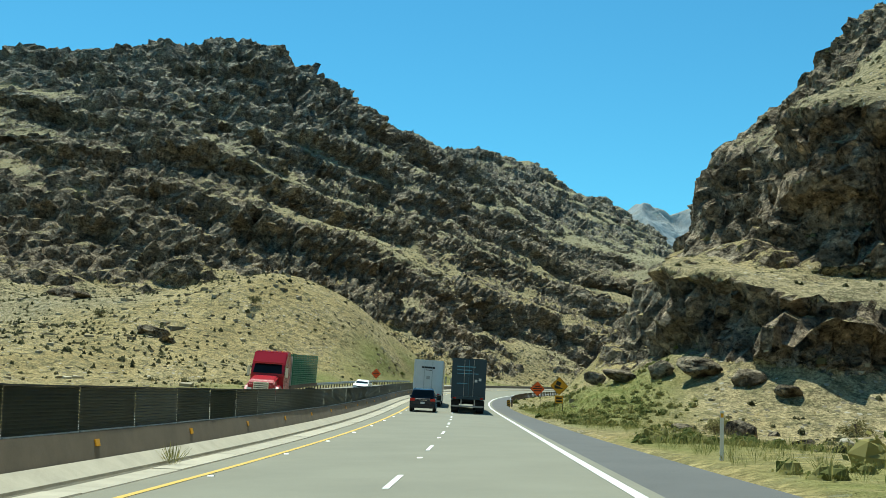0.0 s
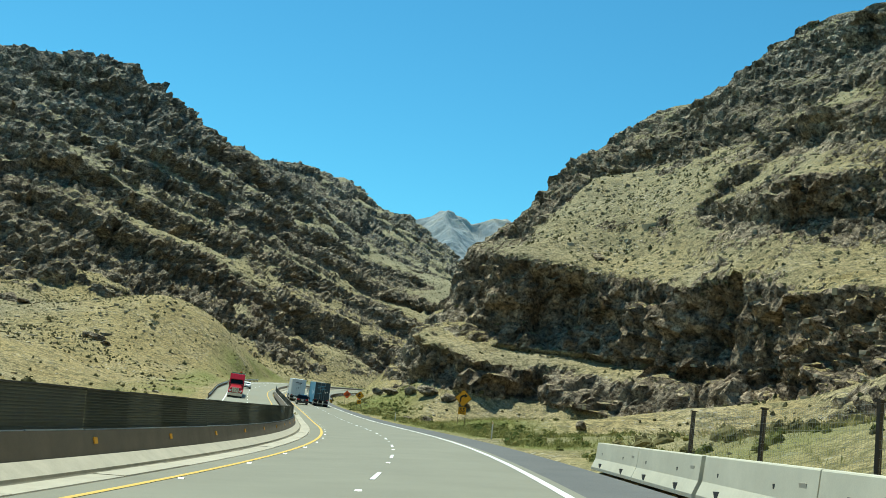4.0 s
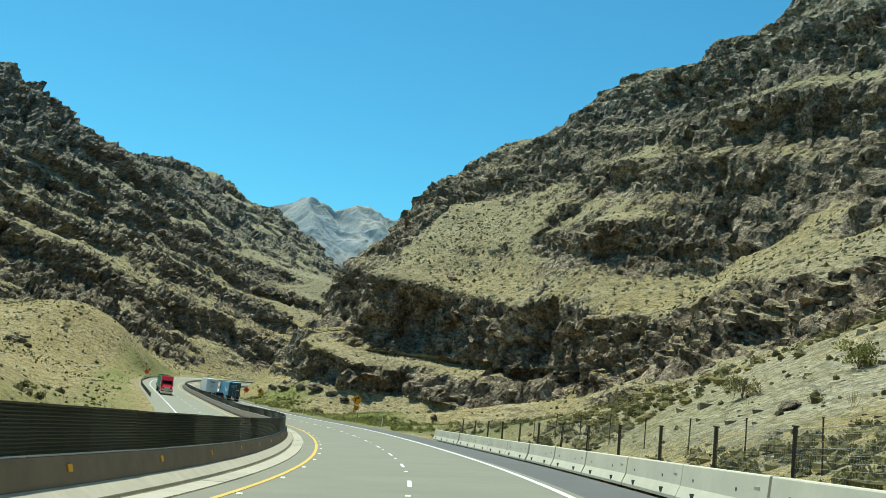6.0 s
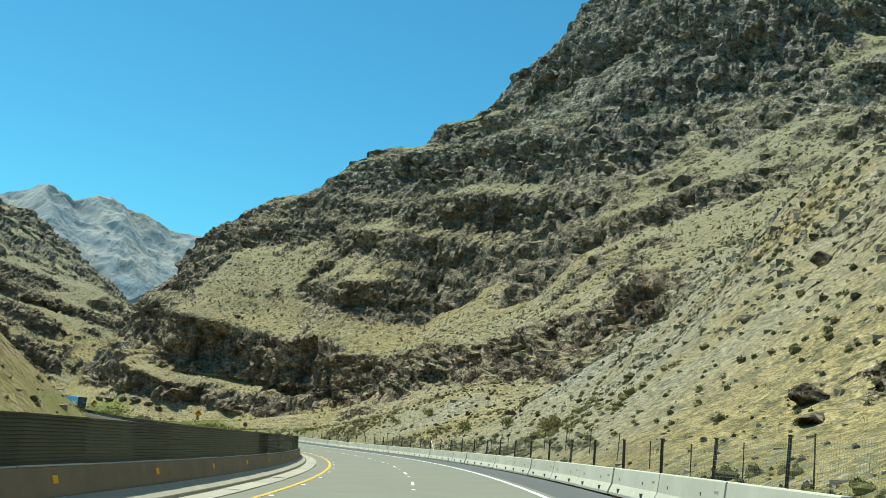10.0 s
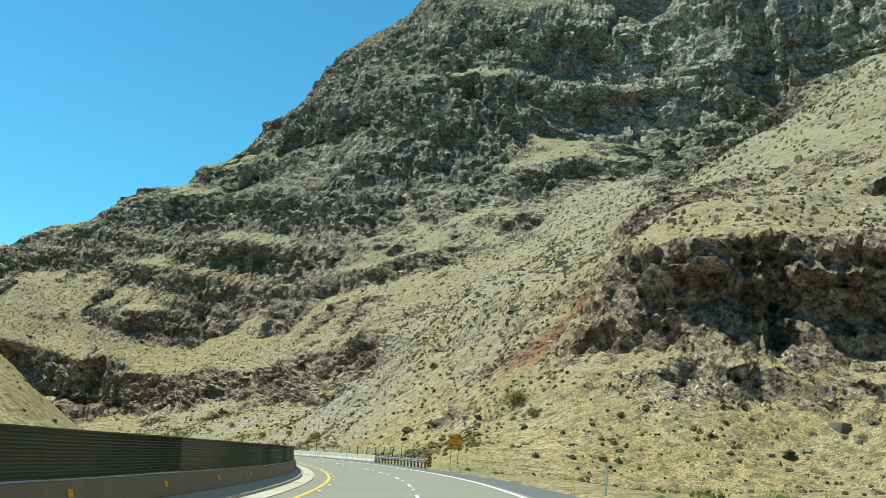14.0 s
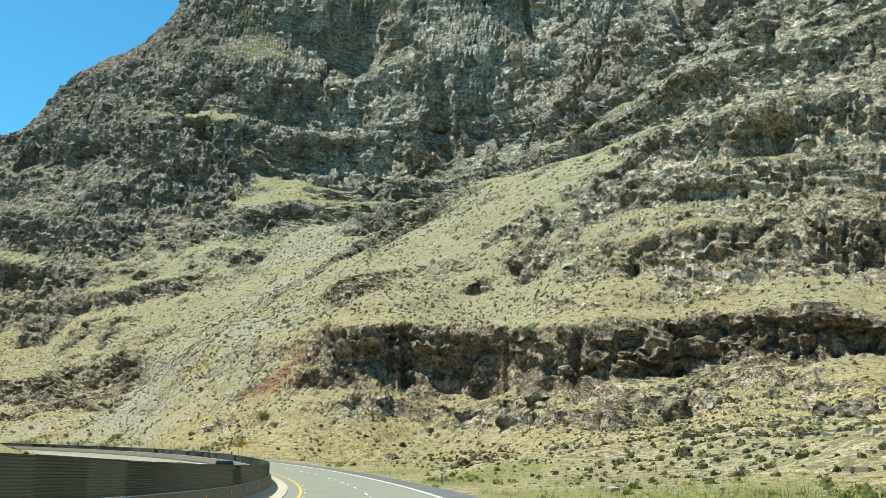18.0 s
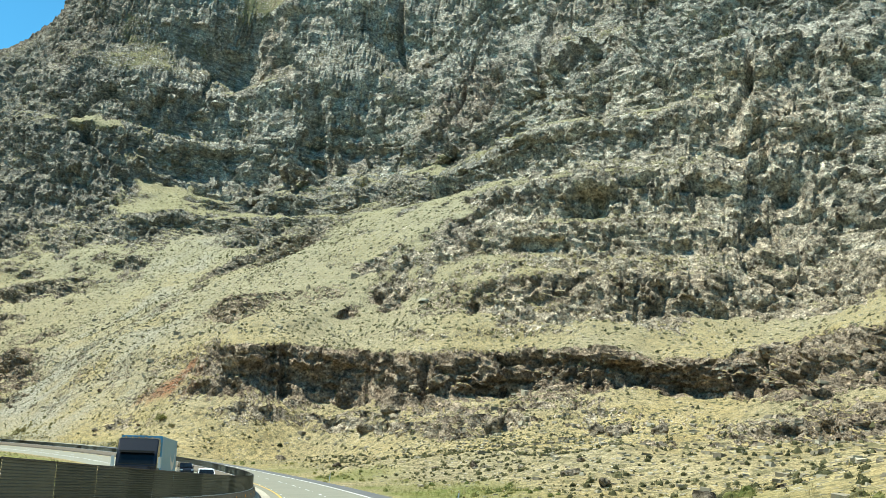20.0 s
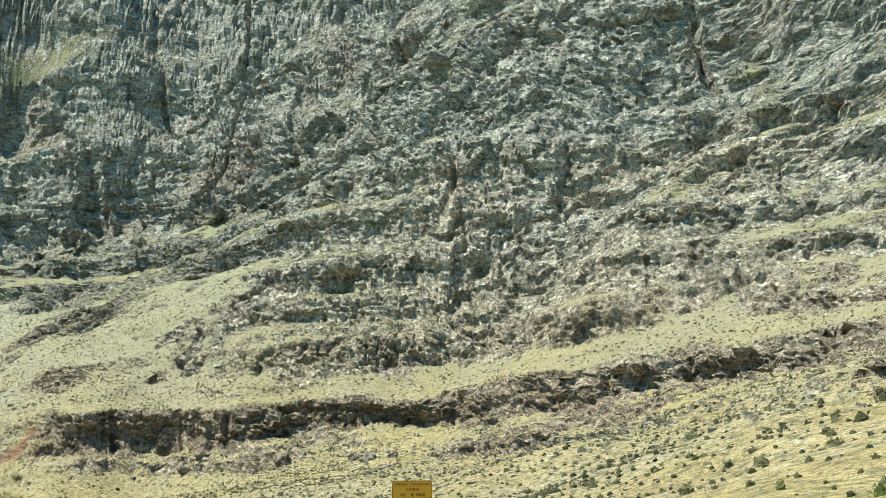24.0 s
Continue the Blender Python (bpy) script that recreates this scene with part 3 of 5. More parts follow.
GX = grid_lines([(-4600, -1400, 200), (-1400, -700, 40), (-700, -340, 8.0), (-340, -200, 3.0), (-200, -64, 1.6), (-64, 108, 0.8), (108, 340, 1.25), (340, 440, 2.4), (440, 900, 20), (900, 1400, 50), (1400, 4600, 200)])
GY = grid_lines([(-4600, -1400, 200), (-1400, -650, 40), (-650, -520, 3.0), (-520, -425, 1.3), (-425, -200, 0.8), (-200, 20, 1.2), (20, 190, 0.8), (190, 230, 1.3), (230, 680, 2.4), (680, 1100, 4.0), (1100, 1500, 40), (1500, 4600, 200)])


# hollows under the cliffs: place, half width, half height, depth
ALCOVES = [(8, -346, 100, 6, 5, 8), (14, -405, 107, 9, 11, 7), (36, -412, 146, 11, 9, 7), (25, -504, 171, 11, 8, 7), (-47, -390, 42, 3, 8, 7), (-26, -264, 34, 6, 4, 4), (-26, -291, 36, 5, 5, 4),
           (-29, -249, 39, 7, 3, 4), (53, 110, 27, 9, 7, 4), (70, 72, 21, 7, 8, 5), (50, 99, 12, 8, 4, 4), (38, 125, 29, 7, 6, 2.5)]


def grid_normals(P):
    du, dv = np.gradient(P, axis=1), np.gradient(P, axis=0)
    n = np.cross(du, dv)
    return n / np.maximum(np.linalg.norm(n, axis=2), 1e-9)[:, :, None]


def build_ground():
    nx, ny = len(GX), len(GY)
    X, Y = np.meshgrid(GX, GY)
    x, y = X.ravel(), Y.ravel()
    z, s, u, out, quiet = height(x, y)
    lift, bare, pull = tier(x, y, z, u)
    z = z + lift
    gy, gx = (g.ravel() for g in np.gradient(z.reshape(ny, nx), GY, GX))
    slope = np.hypot(gx, gy)
    move, cliff, bench, brown = benches(x, y, z, out, quiet)
    move = move + pull
    step = move / np.clip(slope, 0.42, 9) ** 2 * (1 - 0.7 * smooth_step(y, 560, 660))
    step = step * (1 - 0.8 * smooth_step(z, 150, 210) * smooth_step(y, 0, 60))
    step = np.clip(step * slope, -13, 13) / np.maximum(slope, 0.05)
    x1, y1 = x + gx * step, y + gy * step
    P = np.stack([x1, y1, z], 1).reshape(ny, nx, 3)
    N = grid_normals(P).reshape(-1, 3)
    high = smooth_step(z, 60, 150)
    craggy = smooth_step(slope + 0.6 * fbm(x, y, 42, 4, 100) + 0.5 * high * fbm(x, y, 90, 2, 103) + 0.35 * fbm(x, y, 10, 3, 105) + 0.15 * high + 0.3 * smooth_step(y, 260, 330) + 0.5 * smooth_step(y, 150, 230) * smooth_step(-x, 30, 90), 0.82, 1.12) * (1 - 0.9 * bench * (1 - 0.25 * smooth_step(y, 270, 330)))
    rock = np.maximum(np.clip(np.maximum(craggy, cliff), 0, 1) * smooth_step(out, 0.25, 0.7) * (1 - 0.9 * quiet) * (1 - 0.8 * chute(x, y)) * (1 - 0.85 * red_slope(x, y)), bare)
    # joint blocks stand out from or back into the face; rubble on the slopes
    brown = np.maximum(brown, 0.6 * bare)
    q = np.where(rock > 0.04)[0]
    bx, by, bz = x1[q], y1[q], z[q]
    fine = 1 - 0.85 * smooth_step(slope[q], 0.95, 1.6)
    upper = smooth_step(bz, 60, 130)
    far_side = smooth_step(by, 280, 340)
    d = (3.0 + 1.2 * upper) * blocks(bx, by, bz, 13, 200) + smooth_step(bz, 90, 170) * (1 - smooth_step(by, 0, 60)) * (16 * fbm(bx, by, 85, 2, 240) - 9 * np.abs(fbm(bx, by, 38, 2, 245))) + 2.6 * blocks(bx, by, bz, 5.5, 210) * (0.75 + 0.25 * fine) + 1.6 * blocks(bx, by, bz, 2.4, 220) * (0.55 + 0.45 * fine)
    d = d * (1 + 0.8 * far_side * smooth_step(-bx, -60, 40))
    # upright joints and clefts
    joint = 1 - smooth_step(np.abs(fbm(bx, by, 7, 2, 78)), 0.0, 0.11)
    d = d - 1.7 * joint * smooth_step(slope[q] + 0.8 * cliff[q], 0.6, 1.0) - 3.4 * (1 - smooth_step(np.abs(fbm(bx, by, 17, 2, 75)), 0.0, 0.10)) - 10 * smooth_step(bz, 110, 160) * (1 - smooth_step(np.abs(fbm(bx, by, 60, 2, 76)), 0.0, 0.07))
    for ax, ay, az, wide, tall, deep in ALCOVES:
        d = d - deep * np.exp(-((np.hypot(bx - ax, by - ay) / wide) ** 4 + (np.abs(bz - az) / tall) ** 4))
    d = d - 2.2 * np.abs(fbm(bx, by, 16, 3, 70)) + np.maximum(0.55 * upper * (1 - 0.6 * smooth_step(by, 0, 60)), far_side) * 12.0 * blocks(bx, by, bz, 34, 230)
    # thicker beds stand out as ledges
    bed = bz + 0.05 * bx - 0.03 * by + 0.24 * far_side * bx + 5 * fbm(bx, by, 70, 2, 260)
    st = np.mod(bed / 6.5 + 0.3 * fbm(bx, by, 11, 2, 262), 1.0)
    d = d + 2.4 * (st - 0.5) * (1 - 0.4 * brown[q])
    out_dir = N[q].copy()
    out_dir[:, 2] *= 0.6
    P = P.reshape(-1, 3)
    P[q] += out_dir * (d * rock[q])[:, None]
    P[:, 2] += out * (1 - 0.5 * quiet) * (0.7 * fbm(x, y, 7, 3, 80) + 0.1 * fbm(x, y, 3.3, 2, 85))
    # the shelf on which both carriageways lie
    near = np.abs(u) < 80
    plane = np.interp(s, S, LINE[:, 2]) + np.clip(u, -20, 9) * np.interp(s, S, TILT_U) - 0.3 + 0.25 * smooth_step(u, 5.9, 6.6)
    k = smooth_step(np.maximum(u - 7.0, -19.5 - u), 0.0, 7.0)
    P[:, 2] = np.where(near, plane * (1 - k) + P[:, 2] * k, P[:, 2])
    me = bpy.data.meshes.new("ground")
    me.vertices.add(nx * ny)
    me.vertices.foreach_set("co", P.astype(np.float32).ravel())
    i = (np.arange(ny - 1)[:, None] * nx + np.arange(nx - 1)[None, :]).ravel()
    quads = np.stack([i, i + 1, i + nx + 1, i + nx], 1).astype(np.int32)
    me.loops.add(quads.size)
    me.loops.foreach_set("vertex_index", quads.ravel())
    me.polygons.add(len(quads))
    me.polygons.foreach_set("loop_start", np.arange(0, quads.size, 4, dtype=np.int32))
    me.materials.append(GROUND)
    me.update(calc_edges=True)
    me.polygons.foreach_set("use_smooth", rock[quads[:, 0]] < 0.15)
    spot = np.hypot((x + 30.5) / 5.4, (y + 230) / 5.6) + 1.9 * fbm(x, y, 8, 4, 140)
    red = 0.9 * (1 - smooth_step(spot, 0.4, 1.3)) * (u > 15)
    rubble = np.exp(-((s - 150) / 75) ** 2) * smooth_step(u, 8, 14) * (1 - smooth_step(u, 50, 80))
    scree = np.maximum(chute(x, y) * np.clip(0.25 + 1.2 * fbm(x, y, 14, 3, 155), 0, 0.6), rubble * np.clip(0.35 + 1.6 * fbm(x, y, 16, 4, 158), 0, 0.8))
    verge = smooth_step(u, 6.0, 7.2) * (1 - smooth_step(u + 6 * fbm(x, y, 20, 2, 160), 10, 22))
    lush = np.interp(s, (-140, -100, 55, 75, 330, 400, 470, 520, 900), (0.3, 1, 1, 0.25, 0.2, 0.8, 0.9, 0.4, 0.4))
    left = smooth_step(-u, 19.5, 21.5) * (1 - smooth_step(-u, 26, 34)) * 0.7
    green = np.clip(np.maximum(verge * lush, left) * (0.75 + 1.2 * fbm(x, y, 12, 3, 170)), 0, 1)
    green = np.maximum(green, 0.35 * bench * high * (1 - rock) * (y < 250))
    warm = np.maximum(smooth_step(-y, 290, 340) * (1 - smooth_step(z, 150, 190)) * smooth_step(z, 40, 60), 0.5 * smooth_step(y, -60, 0) * (1 - smooth_step(z, 45, 80)) * (y < 240))
    pale = np.maximum(smooth_step(-y, 210, 290), smooth_step(x, 215, 285) * (1 - smooth_step(y, -10, 50))) * (1 - 0.7 * brown)
    wild = np.maximum(smooth_step(np.maximum(u - 10, -30 - u), 25, 60), smooth_step(y, 240, 300))
    for name, v in (("rock", rock), ("red", red), ("scree", scree), ("green", green), ("brown", brown), ("wild", wild), ("warm", warm), ("pale", pale)):
        me.attributes.new(name, "FLOAT", "POINT").data.foreach_set("value", v.astype(np.float32))
    ob = tagged(new("ground", me), "dry rocky mountain slopes with tan grass and dark cliffs", "ground", kind="structure")
    return dict(ob=ob, P=P, s=s, u=u, out=out, rock=rock, slope=slope, quiet=quiet, green=green, chute=chute(x, y), rubble=rubble, nx=nx, ny=ny)


LAND = build_ground()

# ---- the far range ----
def far_range():
    xs, ys = np.linspace(-700, 2600, 420), np.linspace(3250, 4000, 130)
    X, Y = np.meshgrid(xs, ys)
    top = np.interp(X, (-700, 300, 600, 736, 860, 1000, 1130, 1300, 1600, 2000, 2600), (300, 520, 640, 720, 660, 690, 640, 600, 640, 560, 400))
    z = top + 25 - np.abs(Y - 3824) * 0.75 + 60 * fbm(X, Y, 500, 5, 120) - 100 * np.abs(fbm(X + 0.3 * Y, Y, 240, 6, 130, 0.5)) + 10 * fbm(X, Y, 60, 4, 133, 0.6)
    z[0] = -150
    nx = len(xs)
    faces = [(j * nx + i, j * nx + i + 1, (j + 1) * nx + i + 1, (j + 1) * nx + i) for j in range(len(ys) - 1) for i in range(nx - 1)]
    # distance haze is put into the colour: blue-grey tint, low contrast
    m, n, l, b = material("distant_rock_painted_haze", 1.0)
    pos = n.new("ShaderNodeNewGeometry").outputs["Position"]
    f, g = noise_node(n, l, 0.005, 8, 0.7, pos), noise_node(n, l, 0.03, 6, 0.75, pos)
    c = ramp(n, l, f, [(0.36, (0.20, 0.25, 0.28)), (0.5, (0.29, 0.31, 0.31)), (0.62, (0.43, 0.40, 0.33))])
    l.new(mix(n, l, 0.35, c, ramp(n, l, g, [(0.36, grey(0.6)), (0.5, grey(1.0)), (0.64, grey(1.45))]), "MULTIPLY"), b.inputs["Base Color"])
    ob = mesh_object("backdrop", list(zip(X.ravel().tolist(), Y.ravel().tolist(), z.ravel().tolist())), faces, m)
    tagged(ob, "distant mountain range behind the canyon, tinted blue-grey for haze", "mountain", kind="structure")


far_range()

# ---- shrubs, grass and loose rock on the slopes ----
def plant_material(name, low, high, clear=0.4):
    m, n, l, b = material(name, 0.9)
    b.inputs["Specular IOR Level"].default_value = 0.1
    r = n.new("ShaderNodeNewGeometry").outputs["Random Per Island"]
    o = n.new("ShaderNodeObjectInfo").outputs["Random"]
    c = ramp(n, l, maths(n, l, "FRACT", maths(n, l, "ADD", r, o)), [(0.0, low), (0.6, tuple((a + c) / 2 for a, c in zip(low, high))), (1.0, high)])
    l.new(c, b.inputs["Base Color"])
    through_leaf = n.new("ShaderNodeBsdfTranslucent")
    l.new(c, through_leaf.inputs["Color"])
    both = n.new("ShaderNodeMixShader")
    both.inputs[0].default_value = clear
    l.new(b.outputs[0], both.inputs[1])
    l.new(through_leaf.outputs[0], both.inputs[2])
    l.new(both.outputs[0], n["Material Output"].inputs["Surface"])
    return m


SHRUB = plant_material("olive_desert_shrub", (0.07, 0.072, 0.034), (0.25, 0.23, 0.115))
DRY = plant_material("dry_yellow_grass", (0.24, 0.19, 0.075), (0.46, 0.37, 0.17))
FRESH = plant_material("green_roadside_grass", (0.09, 0.12, 0.03), (0.38, 0.34, 0.13))
PALE_BUSH = plant_material("dusty_yellow_green_bush", (0.12, 0.115, 0.05), (0.42, 0.36, 0.17))
STONE = plant_material("broken_limestone", (0.17, 0.145, 0.10), (0.50, 0.44, 0.31), 0.0)


def tuft(rng, blades, spread, width):
    """Blades that fan out from the root of a plant one metre high."""
    a, lean, r = rng.uniform(0, 6.283, blades), rng.uniform(0.05, spread, blades), rng.uniform(0.55, 1.0, blades)
    root = np.stack([np.cos(a), np.sin(a), np.zeros(blades)], 1) * rng.uniform(0, 0.25, blades)[:, None]
    tip = root + np.stack([np.cos(a) * np.sin(lean), np.sin(a) * np.sin(lean), np.cos(lean)], 1) * r[:, None]
    side = np.stack([-np.sin(a), np.cos(a), rng.uniform(-0.4, 0.4, blades)], 1) * width * r[:, None]
    mid = root + (tip - root) * 0.55
    v = np.stack([root, mid - side, tip, mid + side], 1).reshape(-1, 3)
    return v, np.arange(blades * 4).reshape(-1, 4)


def bush(rng, leaves, size):
    """Small leaf sprays spread through a rounded, uneven crown one metre wide."""
    d = rng.normal(size=(leaves, 3))
    d /= np.linalg.norm(d, axis=1)[:, None]
    d[:, 2] = np.abs(d[:, 2])
    p = d * rng.uniform(0.25, 1.0, leaves)[:, None] ** 0.5 * np.array((0.5, 0.5, 0.62)) * rng.uniform(0.75, 1.15, leaves)[:, None]
    p[:, 0] += 0.12 * np.sin(5 * d[:, 1] + rng.uniform(0, 6))
    e = rng.normal(size=(leaves, 3))
    e[:, 2] = np.abs(e[:, 2]) + 0.3
    e /= np.linalg.norm(e, axis=1)[:, None]
    f = np.cross(e, rng.normal(size=(leaves, 3)))
    f /= np.linalg.norm(f, axis=1)[:, None]
    r = size * rng.uniform(0.6, 1.3, leaves)[:, None]
    v = np.stack([p - e * r, p + f * r * 0.55, p + e * r, p - f * r * 0.55], 1).reshape(-1, 3)
    return v, np.arange(leaves * 4).reshape(-1, 4)


def shrub(rng, leaves, size, around, rows):
    """A bush whose twiggy heart is a lumpy dome under the outer leaf sprays."""
    v, q = bush(rng, leaves, size)
    a = np.arange(around) / around * 6.283
    ring = [np.stack([np.cos(a) * np.cos(e), np.sin(a) * np.cos(e), np.full(around, np.sin(e))], 1) * rng.uniform(0.62, 1.1, (around, 1)) for e in np.linspace(-0.15, 1.45, rows + 1)]
    w = np.concatenate(ring) * np.array((0.42, 0.42, 0.5))
    f = np.array([(r * around + i, r * around + (i + 1) % around, (r + 1) * around + (i + 1) % around, (r + 1) * around + i) for r in range(rows) for i in range(around)])
    return np.concatenate([w, v]), np.concatenate([f, q + len(w)])


def stone(rng):
    """An angular block: a box with two cut and jittered corners."""
    v = np.array([(a, b, c) for c in (-0.35, 0.45) for a, b in ((-0.5, -0.5), (0.5, -0.5), (0.5, 0.5), (-0.5, 0.5))], dtype=float)
    v = v * rng.uniform(0.72, 1.05, (8, 3)) * rng.uniform(0.6, 1.2, (1, 3)) + rng.uniform(-0.09, 0.09, (8, 3)) + np.array((0, 0, -0.12))
    return v, np.array([(4, 5, 6, 7), (0, 1, 5, 4), (1, 2, 6, 5), (2, 3, 7, 6), (3, 0, 4, 7)])


def scatter(name, label, category, places, sizes, shapes, mat, rng, flat=1.0):
    """One mesh of many small things, each a turned and scaled copy of one of a few shapes."""
    V, Q, base = [], [], 0
    pick = rng.integers(0, len(shapes), len(places))
    for k, (v, q) in enumerate(shapes):
        P, z = places[pick == k], sizes[pick == k]
        if not len(P):
            continue
        a = rng.uniform(0, 6.283, len(P))
        c, t = np.cos(a)[:, None], np.sin(a)[:, None]
        w = np.stack([v[None, :, 0] * c - v[None, :, 1] * t, v[None, :, 0] * t + v[None, :, 1] * c, np.repeat(v[None, :, 2] * flat, len(P), 0)], 2)
        V.append((w * z[:, None, None] + P[:, None, :]).reshape(-1, 3))
        Q.append((q[None] + (np.arange(len(P)) * len(v))[:, None, None] + base).reshape(-1, 4))
        base += len(P) * len(v)
    V, Q = np.concatenate(V).astype(np.float32), np.concatenate(Q).astype(np.int32)
    me = bpy.data.meshes.new(name)
    me.vertices.add(len(V))
    me.vertices.foreach_set("co", V.ravel())
    me.loops.add(Q.size)
    me.loops.foreach_set("vertex_index", Q.ravel())
    me.polygons.add(len(Q))
    me.polygons.foreach_set("loop_start", np.arange(0, Q.size, 4, dtype=np.int32))
    me.materials.append(mat)
    me.update(calc_edges=True)
    me.polygons.foreach_set("use_smooth", np.zeros(len(Q), dtype=bool))
    return tagged(new(name, me), label, category, kind="stuff")


def strew(weight, count, rng):
    """Places on the ground, drawn by a weight for each point of its grid."""
    nx = LAND["nx"]
    P = LAND["P"]
    area = np.outer(np.gradient(GY), np.gradient(GX)).ravel()
    w = weight * area
    k = rng.choice(len(w), count, p=w / w.sum())
    k = np.clip(k, 0, len(P) - nx - 2)
    f, g = rng.uniform(0, 1, (2, count, 1))
    return P[k] * (1 - f) * (1 - g) + P[k + 1] * f * (1 - g) + P[k + nx] * (1 - f) * g + P[k + nx + 1] * f * g, k


rng = np.random.default_rng(7)
LP = LAND["P"]
from_road = np.sqrt(np.minimum.reduce([(LP[:, 0] - LINE[k, 0]) ** 2 + (LP[:, 1] - LINE[k, 1]) ** 2 for k in range(0, len(LINE), 12)]))
soil = (1 - LAND["rock"]) * (LAND["out"] > 0.04) * (np.abs(LP[:, 0] - 20) < 420) * (LP[:, 1] > -600) * (LP[:, 1] < 700)
seen = np.where((LAND["u"] < -30) & (LP[:, 1] < 120), 0.25, 1.0)
patchy = np.clip(0.35 + 1.6 * fbm(LP[:, 0], LP[:, 1], 22, 3, 180), 0.03, 1)
off = smooth_step(from_road, 8, 15)
zone = smooth_step(LAND["s"], 280, 320) * (1 - smooth_step(LAND["s"], 540, 580)) * smooth_step(LAND["u"], 8, 14) * (1 - smooth_step(LAND["u"], 80, 110))
P, k = strew((soil * (1 + 1.5 * LAND["rubble"] + 1.8 * zone) + 0.1 * LAND["rock"]) * seen * (0.3 + 0.7 * patchy) * off * (1 - 0.9 * np.clip(2 * LAND["green"], 0, 1)) * np.exp(-from_road / 60.0), 14000, rng)
scatter("shrubs", "olive and grey desert shrubs on the dry slopes", "shrub", P, (rng.gamma(3, 0.15, len(P)) + 0.18) * np.clip(from_road[k] / 28.0, 0.45, 1.0), [shrub(rng, 12, 0.13, 5, 2) for _ in range(12)], SHRUB, rng, 0.85)
P, k = strew((soil + 0.14 * LAND["rock"]) * seen * (0.25 + 0.75 * patchy) * smooth_step(from_road, 35, 75) * np.exp(-from_road / 220.0), 46000, rng)
scatter("shrubs_far", "small dark shrubs dotted over the mountain slopes", "shrub", P, rng.gamma(4, 0.14, len(P)) + 0.3, [shrub(rng, 1, 0.2, 4, 1) for _ in range(10)], SHRUB, rng, 0.9)
P, k = strew(soil * seen * np.exp(-from_road / 45.0), 8000, rng)
scatter("dry_grass", "tufts of dry yellow grass", "grass", P, rng.gamma(5, 0.06, len(P)) + 0.12, [tuft(rng, 11, 1.0, 0.02) for _ in range(5)], DRY, rng)
lush = (LAND["green"] ** 1.5) * (from_road < 60) * np.where(LAND["u"] > 0, np.where(np.abs(LAND["s"] + 20) < 90, 3.0, 1.0), 0.3)
P, k = strew(lush, 15000, rng)
scatter("roadside_grass", "green and yellowing grass beside the road", "grass", P, rng.gamma(5, 0.05, len(P)) + 0.09, [tuft(rng, 11, 1.1, 0.02) for _ in range(5)], FRESH, rng)
P, k = strew(lush * np.clip(0.1 + 2.5 * fbm(LP[:, 0], LP[:, 1], 9, 2, 190), 0, 1), 1300, rng)
scatter("roadside_weeds", "low bushy green weeds along the verge", "weeds", P, rng.gamma(5, 0.1, len(P)) + 0.25, [shrub(rng, 34, 0.075, 6, 3) for _ in range(6)], FRESH, rng, 0.8)
behind = smooth_step(LAND["u"], 8.5, 10) * (1 - 0.8 * smooth_step(LAND["u"], 13, 22)) * (1 - smooth_step(LAND["u"], 40, 60)) * smooth_step(LAND["s"], 50, 80) * (1 - smooth_step(LAND["s"], 245, 275))
P, k = strew(behind * np.clip(0.15 + 2.0 * fbm(LP[:, 0], LP[:, 1], 11, 2, 195), 0, 1), 1500, rng)
scatter("fence_bushes", "grey-green and yellowing bushes behind the wire fence", "bushes", P, rng.gamma(4, 0.12, len(P)) + 0.25, [shrub(rng, 46, 0.065, 6, 3) for _ in range(6)], PALE_BUSH, rng, 0.85)
P, k = strew((0.5 * soil * (1 + 5 * LAND["rubble"] + 4 * zone) + 0.6 * LAND["chute"] + 0.6 * LAND["rock"] * (LAND["slope"] < 0.9)) * seen * np.exp(-from_road / 100.0), 30000, rng)
size = (rng.gamma(1.5, 0.26, len(P)) + 0.10) * np.clip(from_road[k] / 50.0, 0.3, 1.2)
scatter("loose_rocks", "angular grey and tan rocks lying on the slopes", "rocks", P, size, [stone(rng) for _ in range(14)], STONE, rng, 0.8)

P, k = strew((0.6 * soil + LAND["chute"] + 0.5 * LAND["rock"] * (LAND["slope"] < 1.0)) * seen * smooth_step(from_road, 40, 70) * np.exp(-from_road / 160.0), 11000, rng)
scatter("fallen_blocks", "fallen blocks of grey and tan rock strewn over the slopes", "rocks", P, np.minimum(rng.gamma(1.5, 0.3, len(P)) + 0.25, 1.15), [stone(rng) for _ in range(14)], STONE, rng, 0.8)

# ---- the two carriageways ----
S0, S1 = -320, 780
tagged(sweep("road", [(-4.55, 0), (0, 0.02), (4.0, 0)], S0, S1, LANE), "pale grey two-lane highway carriageway", "road", kind="structure")
tagged(sweep("shoulder", [(4.0, -0.004), (5.9, -0.02), (6.3, -0.35)], S0, S1, SHOULDER), "dark asphalt road shoulder", "road", kind="structure")
tagged(sweep("gutter", [(-5.75, 0.06), (-5.34, 0.04), (-5.3, -0.06), (-4.58, -0.06), (-4.55, -0.004)], S0, S1, CONCRETE), "concrete gutter slabs along the median", "kerb", kind="structure")
tagged(sweep("road_opposite", [(-17.9, -0.3), (-17.3, 0), (-6.5, 0)], S0, S1, LANE), "pale grey opposite carriageway beyond the median", "road", kind="structure")
